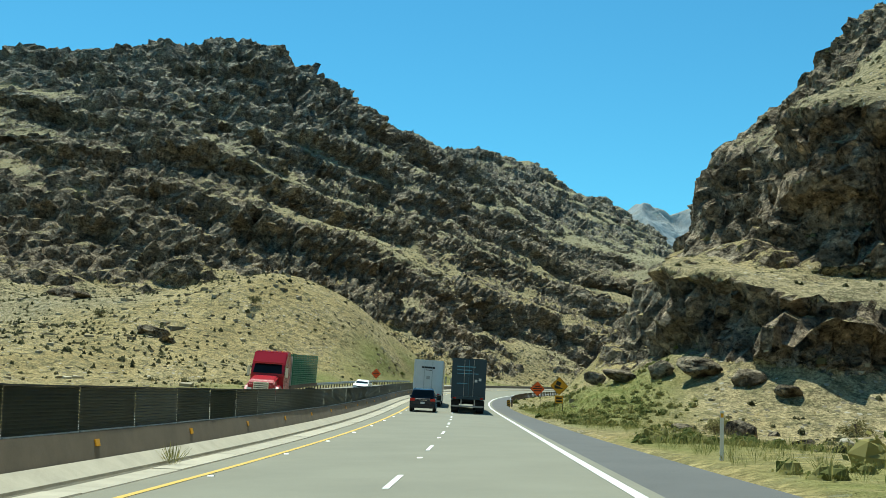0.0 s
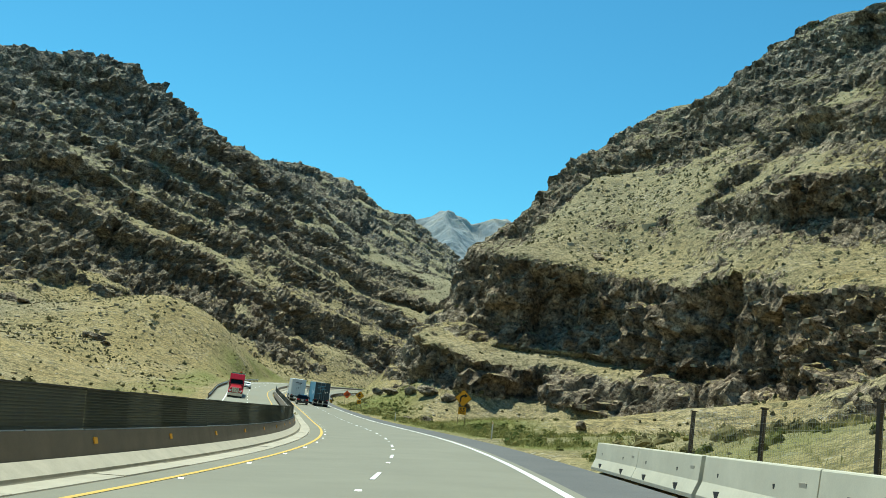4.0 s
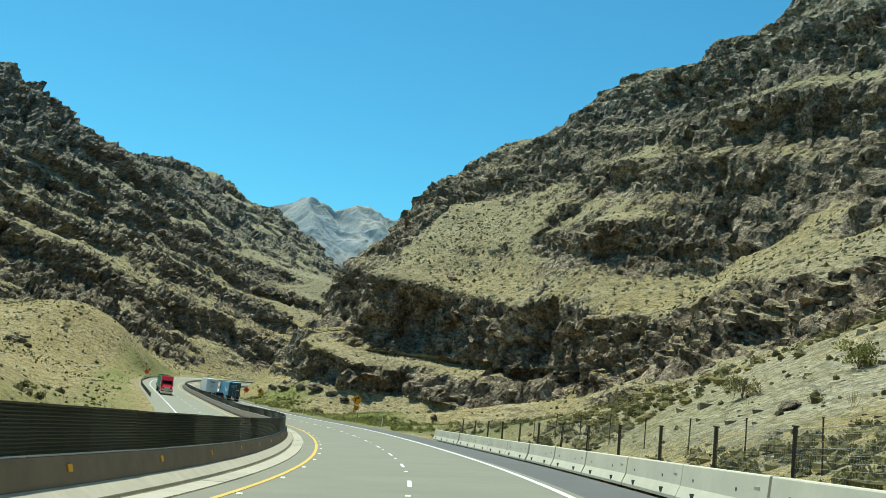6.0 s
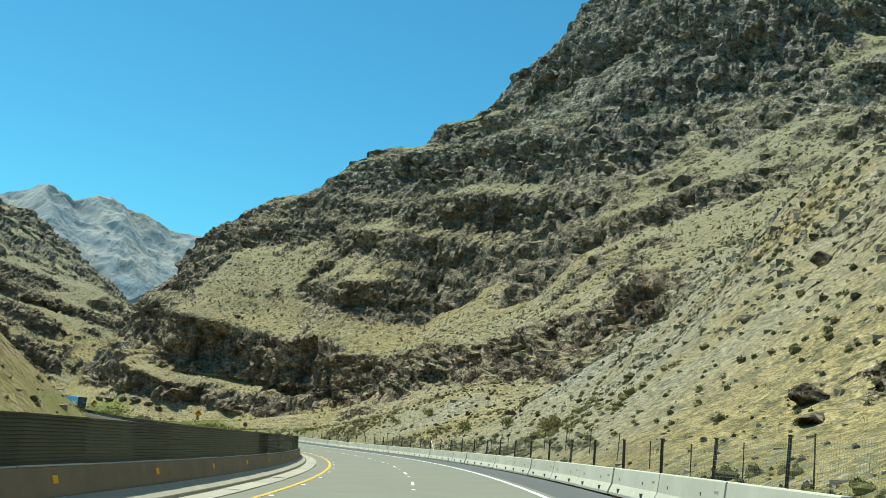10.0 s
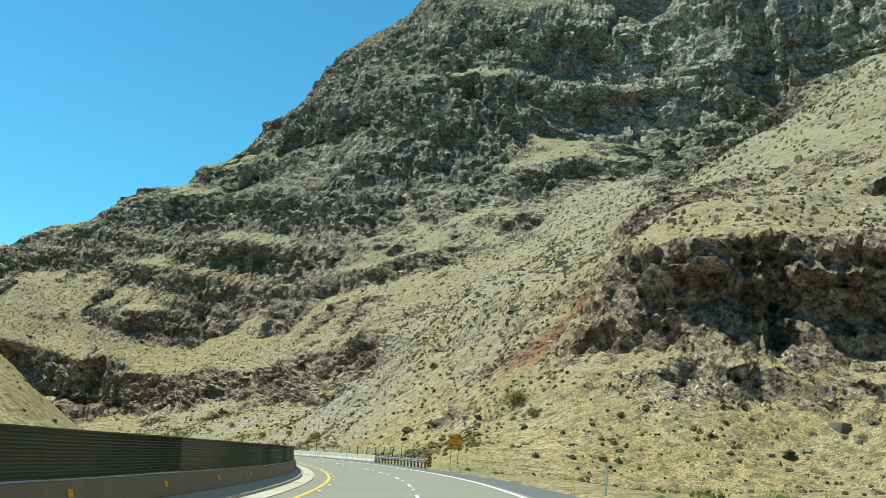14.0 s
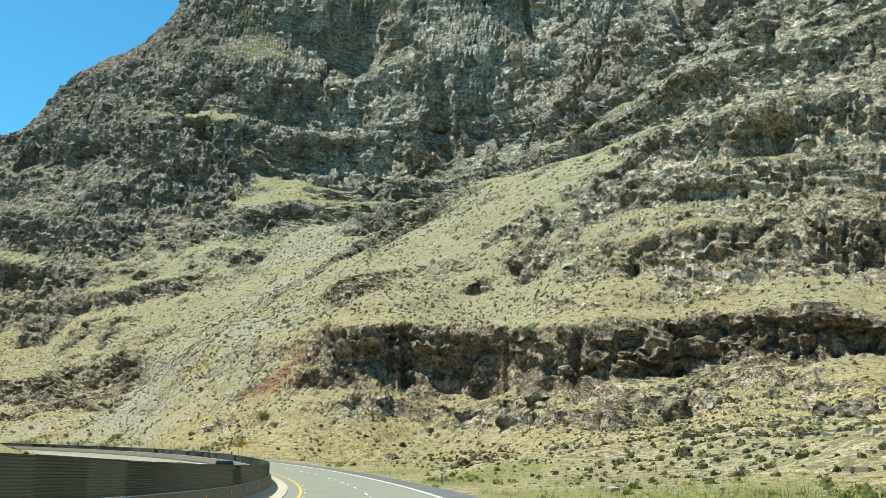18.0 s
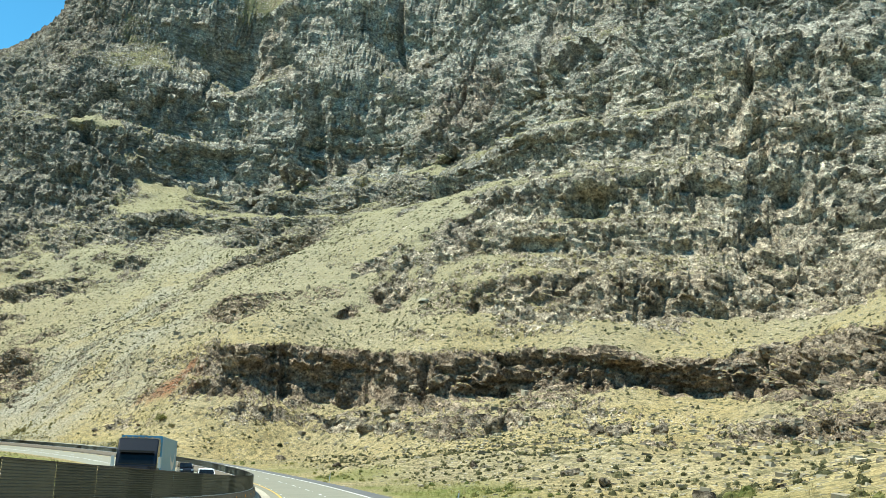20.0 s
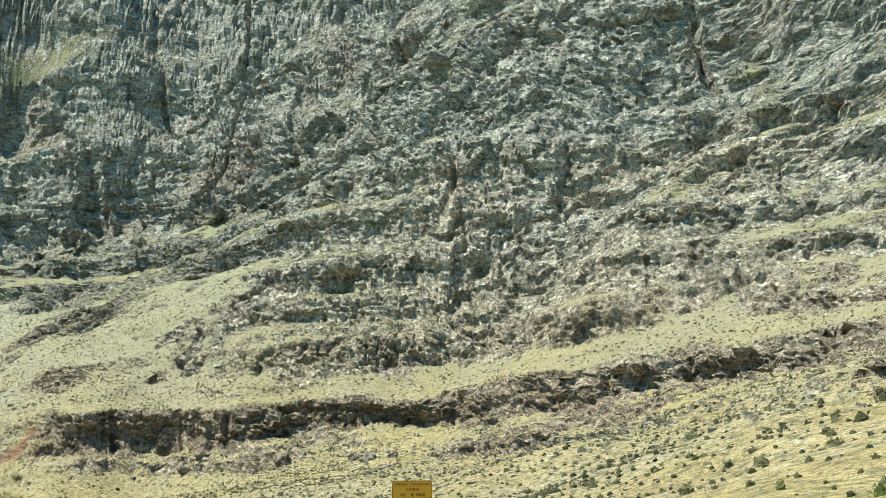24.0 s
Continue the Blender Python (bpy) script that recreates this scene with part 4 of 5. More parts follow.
tagged(sweep("yellow_line", [(-3.84, 0.012), (-3.68, 0.013)], S0, S1, YELLOW), "solid yellow edge line", "road marking", kind="structure")
tagged(sweep("white_line", [(3.58, 0.010), (3.76, 0.009)], S0, S1, WHITE), "solid white edge line", "road marking", kind="structure")
tagged(sweep("white_line_opposite", [(-15.2, 0.008), (-15.02, 0.008)], S0, S1, WHITE), "solid white edge line", "road marking", kind="structure")
tagged(sweep("yellow_line_opposite", [(-7.7, 0.008), (-7.54, 0.008)], S0, S1, YELLOW), "solid yellow edge line", "road marking", kind="structure")
# ---- median ----
tagged(sweep("median_barrier", [(-5.69, 0.05), (-5.72, 0.30), (-5.86, 0.83), (-6.10, 0.83), (-6.24, 0.30), (-6.27, 0.05)], S0, S1, WALL_CONCRETE, closed=True), "stained brown concrete median wall, darkened for its shaded face", "barrier", kind="structure")
tagged(sweep("barrier_toe", [(-5.34, 0.0), (-5.36, 0.10), (-5.70, 0.33), (-5.70, 0.0)], S0, S1, CONCRETE, closed=True), "pale sloping concrete toe of the median wall", "kerb", kind="structure")

# ---- helpers for things ----
def paint(name, color, rough=0.35, metal=0.0, vary=0.08):
    return worn(name, color, rough, metal, vary=vary, scale=1.3, relief=0.03, fine=60.0)


RUBBER = paint("black_rubber", (0.02, 0.02, 0.02), 0.85)
PLASTIC = paint("black_plastic", (0.025, 0.026, 0.028), 0.55)
CHROME = paint("brushed_metal", (0.62, 0.62, 0.60), 0.3, 0.9)
GALV = paint("galvanised_steel", (0.45, 0.46, 0.45), 0.5, 0.7, 0.2)
RUST = paint("weathered_steel_post", (0.075, 0.06, 0.045), 0.8, 0.2, 0.3)
WOOD = paint("weathered_timber", (0.16, 0.12, 0.085), 0.9, 0.0, 0.3)
NAVY = paint("dark_navy_paint", (0.012, 0.018, 0.032), 0.25)
TEAL = paint("light_blue_trailer_paint", (0.13, 0.36, 0.52), 0.4, 0.0, 0.12)
# the trailer's blue, darkened to stand for the shade on its rear
TEAL_SHADED = paint("shaded_blue_trailer_paint", (0.018, 0.05, 0.075), 0.45, 0.0, 0.2)
RED = paint("glossy_red_paint", (0.42, 0.012, 0.025), 0.22)
WHITE_PAINT = paint("white_vehicle_paint", (0.74, 0.75, 0.74), 0.35, 0.0, 0.1)
BLACK_PAINT = paint("black_vehicle_paint", (0.012, 0.012, 0.014), 0.2)
GREEN_PLASTIC = paint("green_plastic_crate", (0.03, 0.22, 0.12), 0.5, 0.0, 0.25)
LAMP_RED = paint("red_lamp_lens", (0.5, 0.01, 0.01), 0.15)
LAMP_CLEAR = paint("clear_lamp_lens", (0.8, 0.8, 0.78), 0.08)
SIGN_AMBER = paint("amber_sign_sheet", (0.80, 0.36, 0.01), 0.45, 0.0, 0.06)
SIGN_ORANGE = paint("fluorescent_orange_sign_sheet", (0.85, 0.12, 0.015), 0.45, 0.0, 0.06)
SIGN_BLACK = paint("black_sign_legend", (0.012, 0.012, 0.012), 0.5)
GLASS = material("tinted_window_glass", 0.05, 0.0, (0.012, 0.016, 0.018))[0]


def part(name, bm, mat, parent, label="", smooth=False):
    me = bpy.data.meshes.new(name)
    bm.to_mesh(me)
    bm.free()
    me.materials.append(mat)
    if smooth:
        me.shade_smooth()
    ob = new(name, me)
    ob.parent = parent
    return tagged(ob, label)


def reuse(ob, m):
    """Another part on the same mesh, under the same parent, at the pose m."""
    o = ob.copy()
    scene.collection.objects.link(o)
    o.matrix_basis = m
    return o


def thing(name, m, label, category, group=""):
    ob = new(name)
    ob.empty_display_size = 0.3
    ob.matrix_world = m
    return tagged(ob, label, category, group)


def box(x0, x1, y0, y1, z0, z1, bevel=0.0, bm=None):
    bm = bm or bmesh.new()
    made = bmesh.ops.create_cube(bm, size=1, matrix=Matrix.LocRotScale(((x0 + x1) / 2, (y0 + y1) / 2, (z0 + z1) / 2), None, (x1 - x0, y1 - y0, z1 - z0)))
    if bevel:
        edges = list({e for v in made["verts"] for e in v.link_edges})
        bmesh.ops.bevel(bm, geom=edges, offset=bevel, segments=2, affect="EDGES")
    return bm


def rod(a, b, r, n=8, bm=None):
    bm = bm or bmesh.new()
    a, b = Vector(a), Vector(b)
    m = Matrix.Translation((a + b) / 2) @ (b - a).to_track_quat("Z", "Y").to_matrix().to_4x4()
    bmesh.ops.create_cone(bm, cap_ends=True, segments=n, radius1=r, radius2=r, depth=(b - a).length, matrix=m)
    return bm


def profile(points, x0, x1, bevel=0.0, taper=None):
    """A side view (y, z) pulled across from x0 to x1; taper(z) narrows it."""
    bm = bmesh.new()
    rows = []
    for x in (x0, x1):
        rows.append([bm.verts.new((x * (taper(z) if taper else 1.0), y, z)) for y, z in points])
    n = len(points)
    bm.faces.new(rows[0])
    bm.faces.new(rows[1][::-1])
    for i in range(n):
        bm.faces.new((rows[0][i], rows[1][i], rows[1][(i + 1) % n], rows[0][(i + 1) % n]))
    bmesh.ops.recalc_face_normals(bm, faces=bm.faces)
    if bevel:
        bmesh.ops.bevel(bm, geom=list(bm.edges), offset=bevel, segments=2, affect="EDGES", clamp_overlap=True)
    return bm


def plate(points, depth=0.012, y=0.0):
    """A flat outline (x, z) of some thickness, its front towards -y."""
    bm = bmesh.new()
    f = [bm.verts.new((x, y - depth, z)) for x, z in points]
    b = [bm.verts.new((x, y, z)) for x, z in points]
    n = len(points)
    bm.faces.new(f)
    bm.faces.new(b[::-1])
    for i in range(n):
        bm.faces.new((f[i], b[i], b[(i + 1) % n], f[(i + 1) % n]))
    bmesh.ops.recalc_face_normals(bm, faces=bm.faces)
    return bm


def lettering(body, size, x, z, y, parent, mat=SIGN_BLACK, wide=0.0):
    """Words as a thin mesh, centred on x and z, facing -y; wide: the length of the line."""
    c = bpy.data.curves.new("lettering", "FONT")
    c.body, c.size, c.align_x, c.align_y, c.extrude, c.resolution_u = body, size, "CENTER", "CENTER", 0.004, 2
    c.space_character = 1.12
    c.offset = size * 0.018
    tmp = new("lettering_source", c)
    me = bpy.data.meshes.new_from_object(tmp.evaluated_get(bpy.context.evaluated_depsgraph_get()))
    bpy.data.objects.remove(tmp)
    me.materials.clear()
    me.materials.append(mat)
    ob = new("lettering", me)
    ob.parent = parent
    if wide:
        xs = [v.co.x for v in me.vertices]
        me.transform(Matrix.Diagonal((wide / (max(xs) - min(xs)), 1, 1, 1)))
    ob.matrix_basis = pose(x, y, z, 90, 0, 0)
    return ob


def ground_z(x, y):
    k = ((LP[:, 0] - x) ** 2 + (LP[:, 1] - y) ** 2).argmin()
    return float(LP[k, 2])


def upright(s, u, turn=0.0):
    """An upright pose on the ground beside the road, whose y axis looks ahead along the drive."""
    x, y, _ = (float(v) for v in on_road(s, u))
    m = road_pose(s, u)
    ahead = m.to_3x3() @ Vector((0, 1, 0))
    return pose(x, y, ground_z(x, y), 0, 0, math.degrees(math.atan2(-ahead.x, ahead.y)) + turn)


# ---- lane marks ----
road = bpy.data.objects["road"]
dash = part("lane_dash", box(-0.055, 0.055, -1.5, 1.5, 0.0, 0.006), WHITE, road)
cat_eye = part("pavement_marker", profile([(-0.06, 0), (-0.03, 0.022), (0.03, 0.022), (0.06, 0)], -0.06, 0.06), WHITE_PAINT, road)
for k in range(-14, 58):
    s = 7.0 + 12.19 * k
    m = road_pose(s, 0, 0.024)
    if k == -14:
        dash.matrix_basis, cat_eye.matrix_basis = m, road_pose(s + 5.0, 0, 0.02)
    else:
        reuse(dash, m)
        reuse(cat_eye, road_pose(s + 5.0, 0.0, 0.02))
for k in range(-22, 92):
    reuse(cat_eye, road_pose(3.0 + 7.3 * k, -3.5, 0.012))
opposite = bpy.data.objects["road_opposite"]
for k in range(-14, 58):
    o = reuse(dash, road_pose(3.0 + 12.19 * k, -11.4, 0.006))
    o.parent = opposite

# ---- kerb slabs along the median ----
gutter = bpy.data.objects["gutter"]
slab_rng = random.Random(3)
for k in range(0, 150):
    s = -130 + 5.2 * k
    d = slab_rng.uniform(-0.008, 0.008)
    o = sweep("slab", [(-5.26, -0.05), (-5.24, 0.035 + d), (-4.62, 0.012 + d), (-4.60, -0.05)], s, s + 5.16, CONCRETE, 1.8, closed=True)
    o.parent = gutter

# ---- amber reflectors on the median wall ----
wall = bpy.data.objects["median_barrier"]
mark = part("reflector", box(-0.012, 0.012, -0.11, 0.11, -0.07, 0.07, 0.006), ORANGE, wall, "amber reflector")
for k in range(0, 120):
    m = road_pose(-120 + 6.3 * k, -5.79, 0.62) @ pose(0, 0, 0, 0, -14, 0)
    if k:
        reuse(mark, m)
    else:
        mark.matrix_basis = m


# ---- glare screen panels on the median wall ----
def glare_panel():
    t = thing("glare_screen", road_pose(-130, -5.98, 0.83), "dark green ribbed glare screen panel on the median wall", "screen", "glare screens along the median")
    n, pts = 13, []
    for i in range(n):
        z = 0.03 + 0.80 * i / n
        pts += [(0.0, z), (0.013, z + 0.018), (0.013, z + 0.044), (0.0, z + 0.06)]
    bm = bmesh.new()
    rows = [[bm.verts.new((x, y, z)) for x, z in pts] for y in (-1.51, 1.51)]
    for i in range(len(pts) - 1):
        bm.faces.new((rows[0][i], rows[1][i], rows[1][i + 1], rows[0][i + 1]))
    bmesh.ops.solidify(bm, geom=list(bm.faces), thickness=0.006)
    part("panel", bm, SCREEN, t)
    part("base_rail", box(-0.03, 0.05, -1.50, 1.46, 0.0, 0.03, 0.004), WHITE_PAINT, t, "white base rail")
    part("top_rail", box(-0.02, 0.03, -1.52, 1.52, 0.83, 0.86), PLASTIC, t)
    part("post", box(-0.035, -0.012, 1.48, 1.54, 0.0, 0.85), SCREEN, t)
    return t


panel = glare_panel()
for k in range(1, 262):
    copy_thing(panel, road_pose(-130 + 3.05 * k, -5.98, 0.83) @ pose(0, 0, slab_rng.uniform(-0.01, 0.005), 0, slab_rng.uniform(-0.3, 0.3), slab_rng.uniform(-0.15, 0.15)))


# ---- precast barriers, fences and guardrails on the driver's right ----
def precast():
    t = thing("concrete_barrier", road_pose(74, 6.5, -0.03), "pale precast concrete barrier segment on the shoulder", "barrier", "concrete barriers along the shoulder")
    pts = [(-0.30, 0.0), (-0.30, 0.08), (-0.17, 0.33), (-0.09, 0.79), (-0.075, 0.81), (0.075, 0.81), (0.09, 0.79), (0.17, 0.33), (0.30, 0.08), (0.30, 0.0)]
    bm = bmesh.new()
    rows = [[bm.verts.new((x, y, z)) for x, z in pts] for y in (-3.03, 3.03)]
    for i in range(len(pts)):
        bm.faces.new((rows[0][i], rows[1][i], rows[1][(i + 1) % len(pts)], rows[0][(i + 1) % len(pts)]))
    bm.faces.new(rows[0])
    bm.faces.new(rows[1][::-1])
    bmesh.ops.recalc_face_normals(bm, faces=bm.faces)
    part("barrier_body", bm, RAIL_CONCRETE, t)
    # solid black pieces stand in for the shade inside the slots
    for y in (-1.6, 1.6):
        part("drain_slot", profile([(y - 0.09, 0.10), (y + 0.05, 0.10), (y + 0.12, 0.22), (y - 0.02, 0.22)], -0.302, -0.20), PLASTIC, t, "drain slot, a black piece for its inner shade")
        part("lifting_slot", box(-0.15, -0.11, y + 0.35, y + 0.42, 0.42, 0.52), PLASTIC, t, "lifting slot, a black piece for its inner shade")
    part("stamp", box(-0.135, -0.11, -2.6, -2.3, 0.50, 0.60), CONCRETE, t)
    return t


kr = precast()
for k in range(1, 29):
    copy_thing(kr, road_pose(74 + 6.1 * k, 6.5 + slab_rng.uniform(-0.02, 0.02), -0.03) @ pose(0, 0, 0, 0, 0, slab_rng.uniform(-0.25, 0.25)))


def fence(name, label, s0, s1, gap, u, tall, reach, thick, netting):
    """Posts beside the road with wire netting between them."""
    at = [float(v) for v in on_road(s0, u)]
    t = thing(name, pose(at[0], at[1], ground_z(at[0], at[1])), label, "fence")
    inv = t.matrix_world.inverted()
    tops, feet = [], []
    first = None
    for s in np.arange(s0, s1, gap):
        x, y, z = (float(v) for v in on_road(s, u))
        g = ground_z(x, y)
        m = inv @ pose(x, y, g, slab_rng.uniform(-2, 2), slab_rng.uniform(-2, 2), slab_rng.uniform(0, 30))
        if first is None:
            bm = box(-thick, thick, -thick * 0.7, thick * 0.7, -0.4, tall, 0.004)
            bm = box(-thick * 1.5, thick * 1.5, -thick, thick, tall, tall + 0.03, 0.0, bm)
            first = part("post", bm, RUST, t)
            first.matrix_basis = m
        else:
            reuse(first, m)
        feet.append(inv @ Vector((x, y, g)))
    for net_name, step, hs in netting:
        verts, faces = [], []

        def wire(a, b, r=0.0022):
            d = (b - a).normalized()
            side = d.cross(Vector((0.3, 0.9, 0.2))).normalized() * r
            up = d.cross(side).normalized() * r
            k = len(verts)
            for p in (a, b):
                verts.extend([tuple(p + side), tuple(p - side * 0.5 + up * 0.87), tuple(p - side * 0.5 - up * 0.87)])
            faces.extend([(k, k + 1, k + 4, k + 3), (k + 1, k + 2, k + 5, k + 4), (k + 2, k, k + 3, k + 5)])

        for a, b in zip(feet, feet[1:]):
            for h in hs:
                wire(a + Vector((0, 0, h)), b + Vector((0, 0, h)))
            for i in range(int((b - a).length / step) if step else 0):
                p = a.lerp(b, i * step / (b - a).length)
                q = a.lerp(b, min(1.0, (i + 1.0) * step / (b - a).length))
                wire(p + Vector((0, 0, hs[0])), q + Vector((0, 0, hs[-1])), 0.0018)
        ob = mesh_object(net_name, verts, faces, GALV)
        ob.parent = t
    return t


lower = fence("wire_fence", "wire mesh fence on dark steel posts behind the concrete barriers", 78, 258, 5.3, 7.35, 1.75, 0, 0.045, [("wire_netting", 0.12, [0.1 + 0.125 * k for k in range(14)])])
fence("slope_fence", "thin post and netting fence on the foot of the rocky slope", 84, 250, 6.2, 11.5, 1.5, 0, 0.025, [("wire_netting", 0.2, [0.1 + 0.2 * k for k in range(7)])])
bm = rod((0, 0, 1.62), (0.25, -2.0, 0.05), 0.035)
brace = part("brace_pipe", bm, WHITE_PAINT, lower, "white diagonal brace pipe")
brace.matrix_basis = lower.matrix_world.inverted() @ upright(163, 7.35)
brace = part("brace_pipe", rod((0, 0, 1.5), (-0.1, 1.6, 0.05), 0.035), RUST, lower)
brace.matrix_basis = lower.matrix_world.inverted() @ upright(163, 7.35)


def guardrail(name, label, s0, s1, u, side, gap=1.905):
    """A W-beam on posts; side is -1 where it faces the driver's left."""
    t = thing(name, road_pose(s0, u), label, "guardrail")
    inv = t.matrix_world.inverted()
    shape = [(0.0, 0.42), (0.0, 0.45), (0.05, 0.49), (0.05, 0.53), (0.0, 0.57), (0.05, 0.61), (0.05, 0.65), (0.0, 0.69), (0.0, 0.72)]
    beam = sweep("beam", [(u + side * (0.09 + x), h) for x, h in shape] + [(u + side * (0.085 + x), h) for x, h in shape[::-1]], s0, s1, GALV, 2.0, closed=True)
    beam.parent, beam.matrix_basis = t, inv
    first, block = None, None
    for s in np.arange(s0 + 0.4, s1, gap):
        m = inv @ road_pose(s, u, 0)
        if first is None:
            first = part("post", box(-0.075, 0.075, -0.075, 0.075, -0.6, 0.74, 0.008), WOOD, t)
            block = part("block", box(side * 0.08 - 0.01, side * 0.08 + 0.01, -0.07, 0.07, 0.40, 0.74), WOOD, t)
            first.matrix_basis = block.matrix_basis = m
        else:
            reuse(first, m)
            reuse(block, m)
    return t


guardrail("guardrail", "steel guardrail on timber posts leading to the concrete barriers", 247, 276.5, 6.6, -1)
guardrail("guardrail", "steel guardrail on dark posts along the opposite carriageway", -190, -60, -17.4, 1)
guardrail("guardrail", "steel guardrail along the outer edge of the far bend", -230, -122, 6.4, -1)


# ---- road signs ----
def object_marker(s, u):
    t = thing("object_marker", upright(s, u), "black and yellow striped object marker at the guardrail's end", "road sign")
    part("board", plate([(-0.2, 0.1), (0.2, 0.1), (0.2, 1.0), (-0.2, 1.0)], 0.02), SIGN_AMBER, t)
    for k in range(4):
        z = 0.02 + 0.26 * k
        part("stripe", plate([(-0.2, max(0.1, z)), (0.2, z + 0.22), (0.2, min(1.0, z + 0.36)), (-0.2, z + 0.14)], 0.004, -0.0205), SIGN_BLACK, t)
    part("post", box(-0.03, 0.03, 0.0, 0.05, -0.4, 1.0), WOOD, t)


object_marker(277.0, 6.75)
object_marker(-118, 5.9)


def diamond(half, z):
    r = 0.06
    c = [(0, -half), (half, 0), (0, half), (-half, 0)]
    pts = []
    for i, (x, y) in enumerate(c):
        for k in (-1, 1):
            a, b = c[(i + k) % 4]
            pts.append((x + (a - x) * r, z + y + (b - y) * r))
    return pts


def arrow_shape(z):
    pts = [(-0.20, z - 0.40), (-0.20, z - 0.08), (-0.16, z + 0.06), (-0.06, z + 0.14), (0.10, z + 0.17), (0.10, z + 0.02), (0.42, z + 0.26), (0.10, z + 0.46), (0.10, z + 0.33), (-0.12, z + 0.29), (-0.30, z + 0.17), (-0.36, z - 0.08), (-0.36, z - 0.40)]
    return pts


def warning_sign(s, u, tip, label, face, legend, half=0.86, plaque=None):
    """A diamond sign on two posts, its tip at the height tip over the pavement."""
    m = upright(s, u)
    t = thing("warning_sign", m, label, "road sign")
    z = float(on_road(s, u, tip)[2]) - m.translation.z - half
    part("face", plate(diamond(half, z), 0.008), face, t)
    ring = plate(diamond(half * 0.965, z), 0.003, -0.0085)
    part("border", ring, SIGN_BLACK, t)
    part("panel", plate(diamond(half * 0.925, z), 0.003, -0.012), face, t)
    for x in (-0.36, 0.36):
        part("post", box(x - 0.025, x + 0.025, 0.002, 0.05, -0.5, z + half - abs(x) - 0.1, 0.004), RUST, t)
    y = -0.0165
    if legend == "rocks":
        for k, (w, size) in enumerate((("WATCH", 0.30), ("FOR", 0.22), ("ROCKS", 0.30))):
            lettering(w, size, 0, z + 0.33 - 0.33 * k, y, t)
    elif legend == "curve":
        part("arrow", plate(arrow_shape(z), 0.004, -0.0155), SIGN_BLACK, t)
    elif legend == "hill":
        part("slope", plate([(-0.45, z - 0.25), (0.40, z - 0.25), (-0.45, z + 0.12)], 0.004, -0.0155), SIGN_BLACK, t)
        part("truck", plate([(-0.36, z + 0.16), (0.05, z - 0.02), (0.22, z + 0.30), (-0.2, z + 0.48)], 0.004, -0.0155), SIGN_BLACK, t)
    elif legend == "bars":
        for k, w in enumerate((0.30, 0.55, 0.42)):
            part("bar", plate([(-w, z + 0.22 - 0.25 * k), (w, z + 0.22 - 0.25 * k), (w, z + 0.33 - 0.25 * k), (-w, z + 0.33 - 0.25 * k)], 0.004, -0.0155), SIGN_BLACK, t)
    if plaque:
        top = z - half - 0.02
        part("plaque", plate([(-0.38, top - 0.72), (0.38, top - 0.72), (0.38, top), (-0.38, top)], 0.008), face, t)
        if plaque == "55":
            lettering("55", 0.52, 0, top - 0.29, -0.0125, t)
            lettering("MPH", 0.17, 0, top - 0.60, -0.0125, t)
        else:
            for k in (0, 1):
                part("bar", plate([(-0.28, top - 0.32 - 0.28 * k), (0.28, top - 0.32 - 0.28 * k), (0.28, top - 0.17 - 0.28 * k), (-0.28, top - 0.17 - 0.28 * k)], 0.004, -0.0085), SIGN_BLACK, t)
    return t


warning_sign(270.8, 10.3, 3.22, "amber diamond warning sign about falling rocks on two posts", SIGN_AMBER, "rocks")
warning_sign(2.3, 10.5, 3.85, "amber diamond curve arrow sign with a speed plaque", SIGN_AMBER, "curve", plaque="55")
warning_sign(-96, 9.8, 3.5, "amber diamond steep hill sign with a plaque below", SIGN_AMBER, "hill", plaque="bars")
warning_sign(-119, 9.2, 3.1, "orange diamond roadwork sign beside the shoulder", SIGN_ORANGE, "bars")
warning_sign(-171, -18.6, 2.6, "orange diamond roadwork sign beyond the opposite carriageway", SIGN_ORANGE, "bars")


def crosswind_sign():
    m = upright(526.8, 12.45)
    t = thing("guide_sign", m, "large amber crosswind warning sign on three steel posts", "road sign")
    top = float(on_road(526.8, 10.0, 4.66)[2]) - m.translation.z
    w, h, r = 2.45, 2.12, 0.2

    def outline(inset):
        a, b = w - inset, h / 2 - inset
        c = top - h / 2
        pts = []
        for cx, cz, a0 in ((a - r, -b + r, -90), (a - r, b - r, 0), (-a + r, b - r, 90), (-a + r, -b + r, 180)):
            pts += [(cx + r * math.cos(radians(a0 + q)), c + cz + r * math.sin(radians(a0 + q))) for q in (0, 30, 60, 90)]
        return pts

    part("face", plate(outline(0.0), 0.01), SIGN_AMBER, t)
    part("border", plate(outline(0.03), 0.003, -0.0105), SIGN_BLACK, t)
    part("panel", plate(outline(0.085), 0.003, -0.014), SIGN_AMBER, t)
    for words, size, x, z, wide in (("STRONG", 0.41, -1.34, 0.62, 1.49), ("CROSSWINDS", 0.41, 0.90, 0.62, 2.43), ("POSSIBLE", 0.41, 0.0, 0.0, 1.57), ("NEXT", 0.41, -1.08, -0.60, 0.82), ("4", 0.62, 0.0, -0.60, 0.36), ("MILES", 0.41, 1.05, -0.60, 1.1)):
        lettering(words, size, x, top - h / 2 + z, -0.0185, t, wide=wide)
    for x in (-2.1, 0.0, 2.1):
        part("post", box(x - 0.06, x + 0.06, 0.01, 0.09, -0.6, top - 0.1, 0.006), GALV, t)


crosswind_sign()


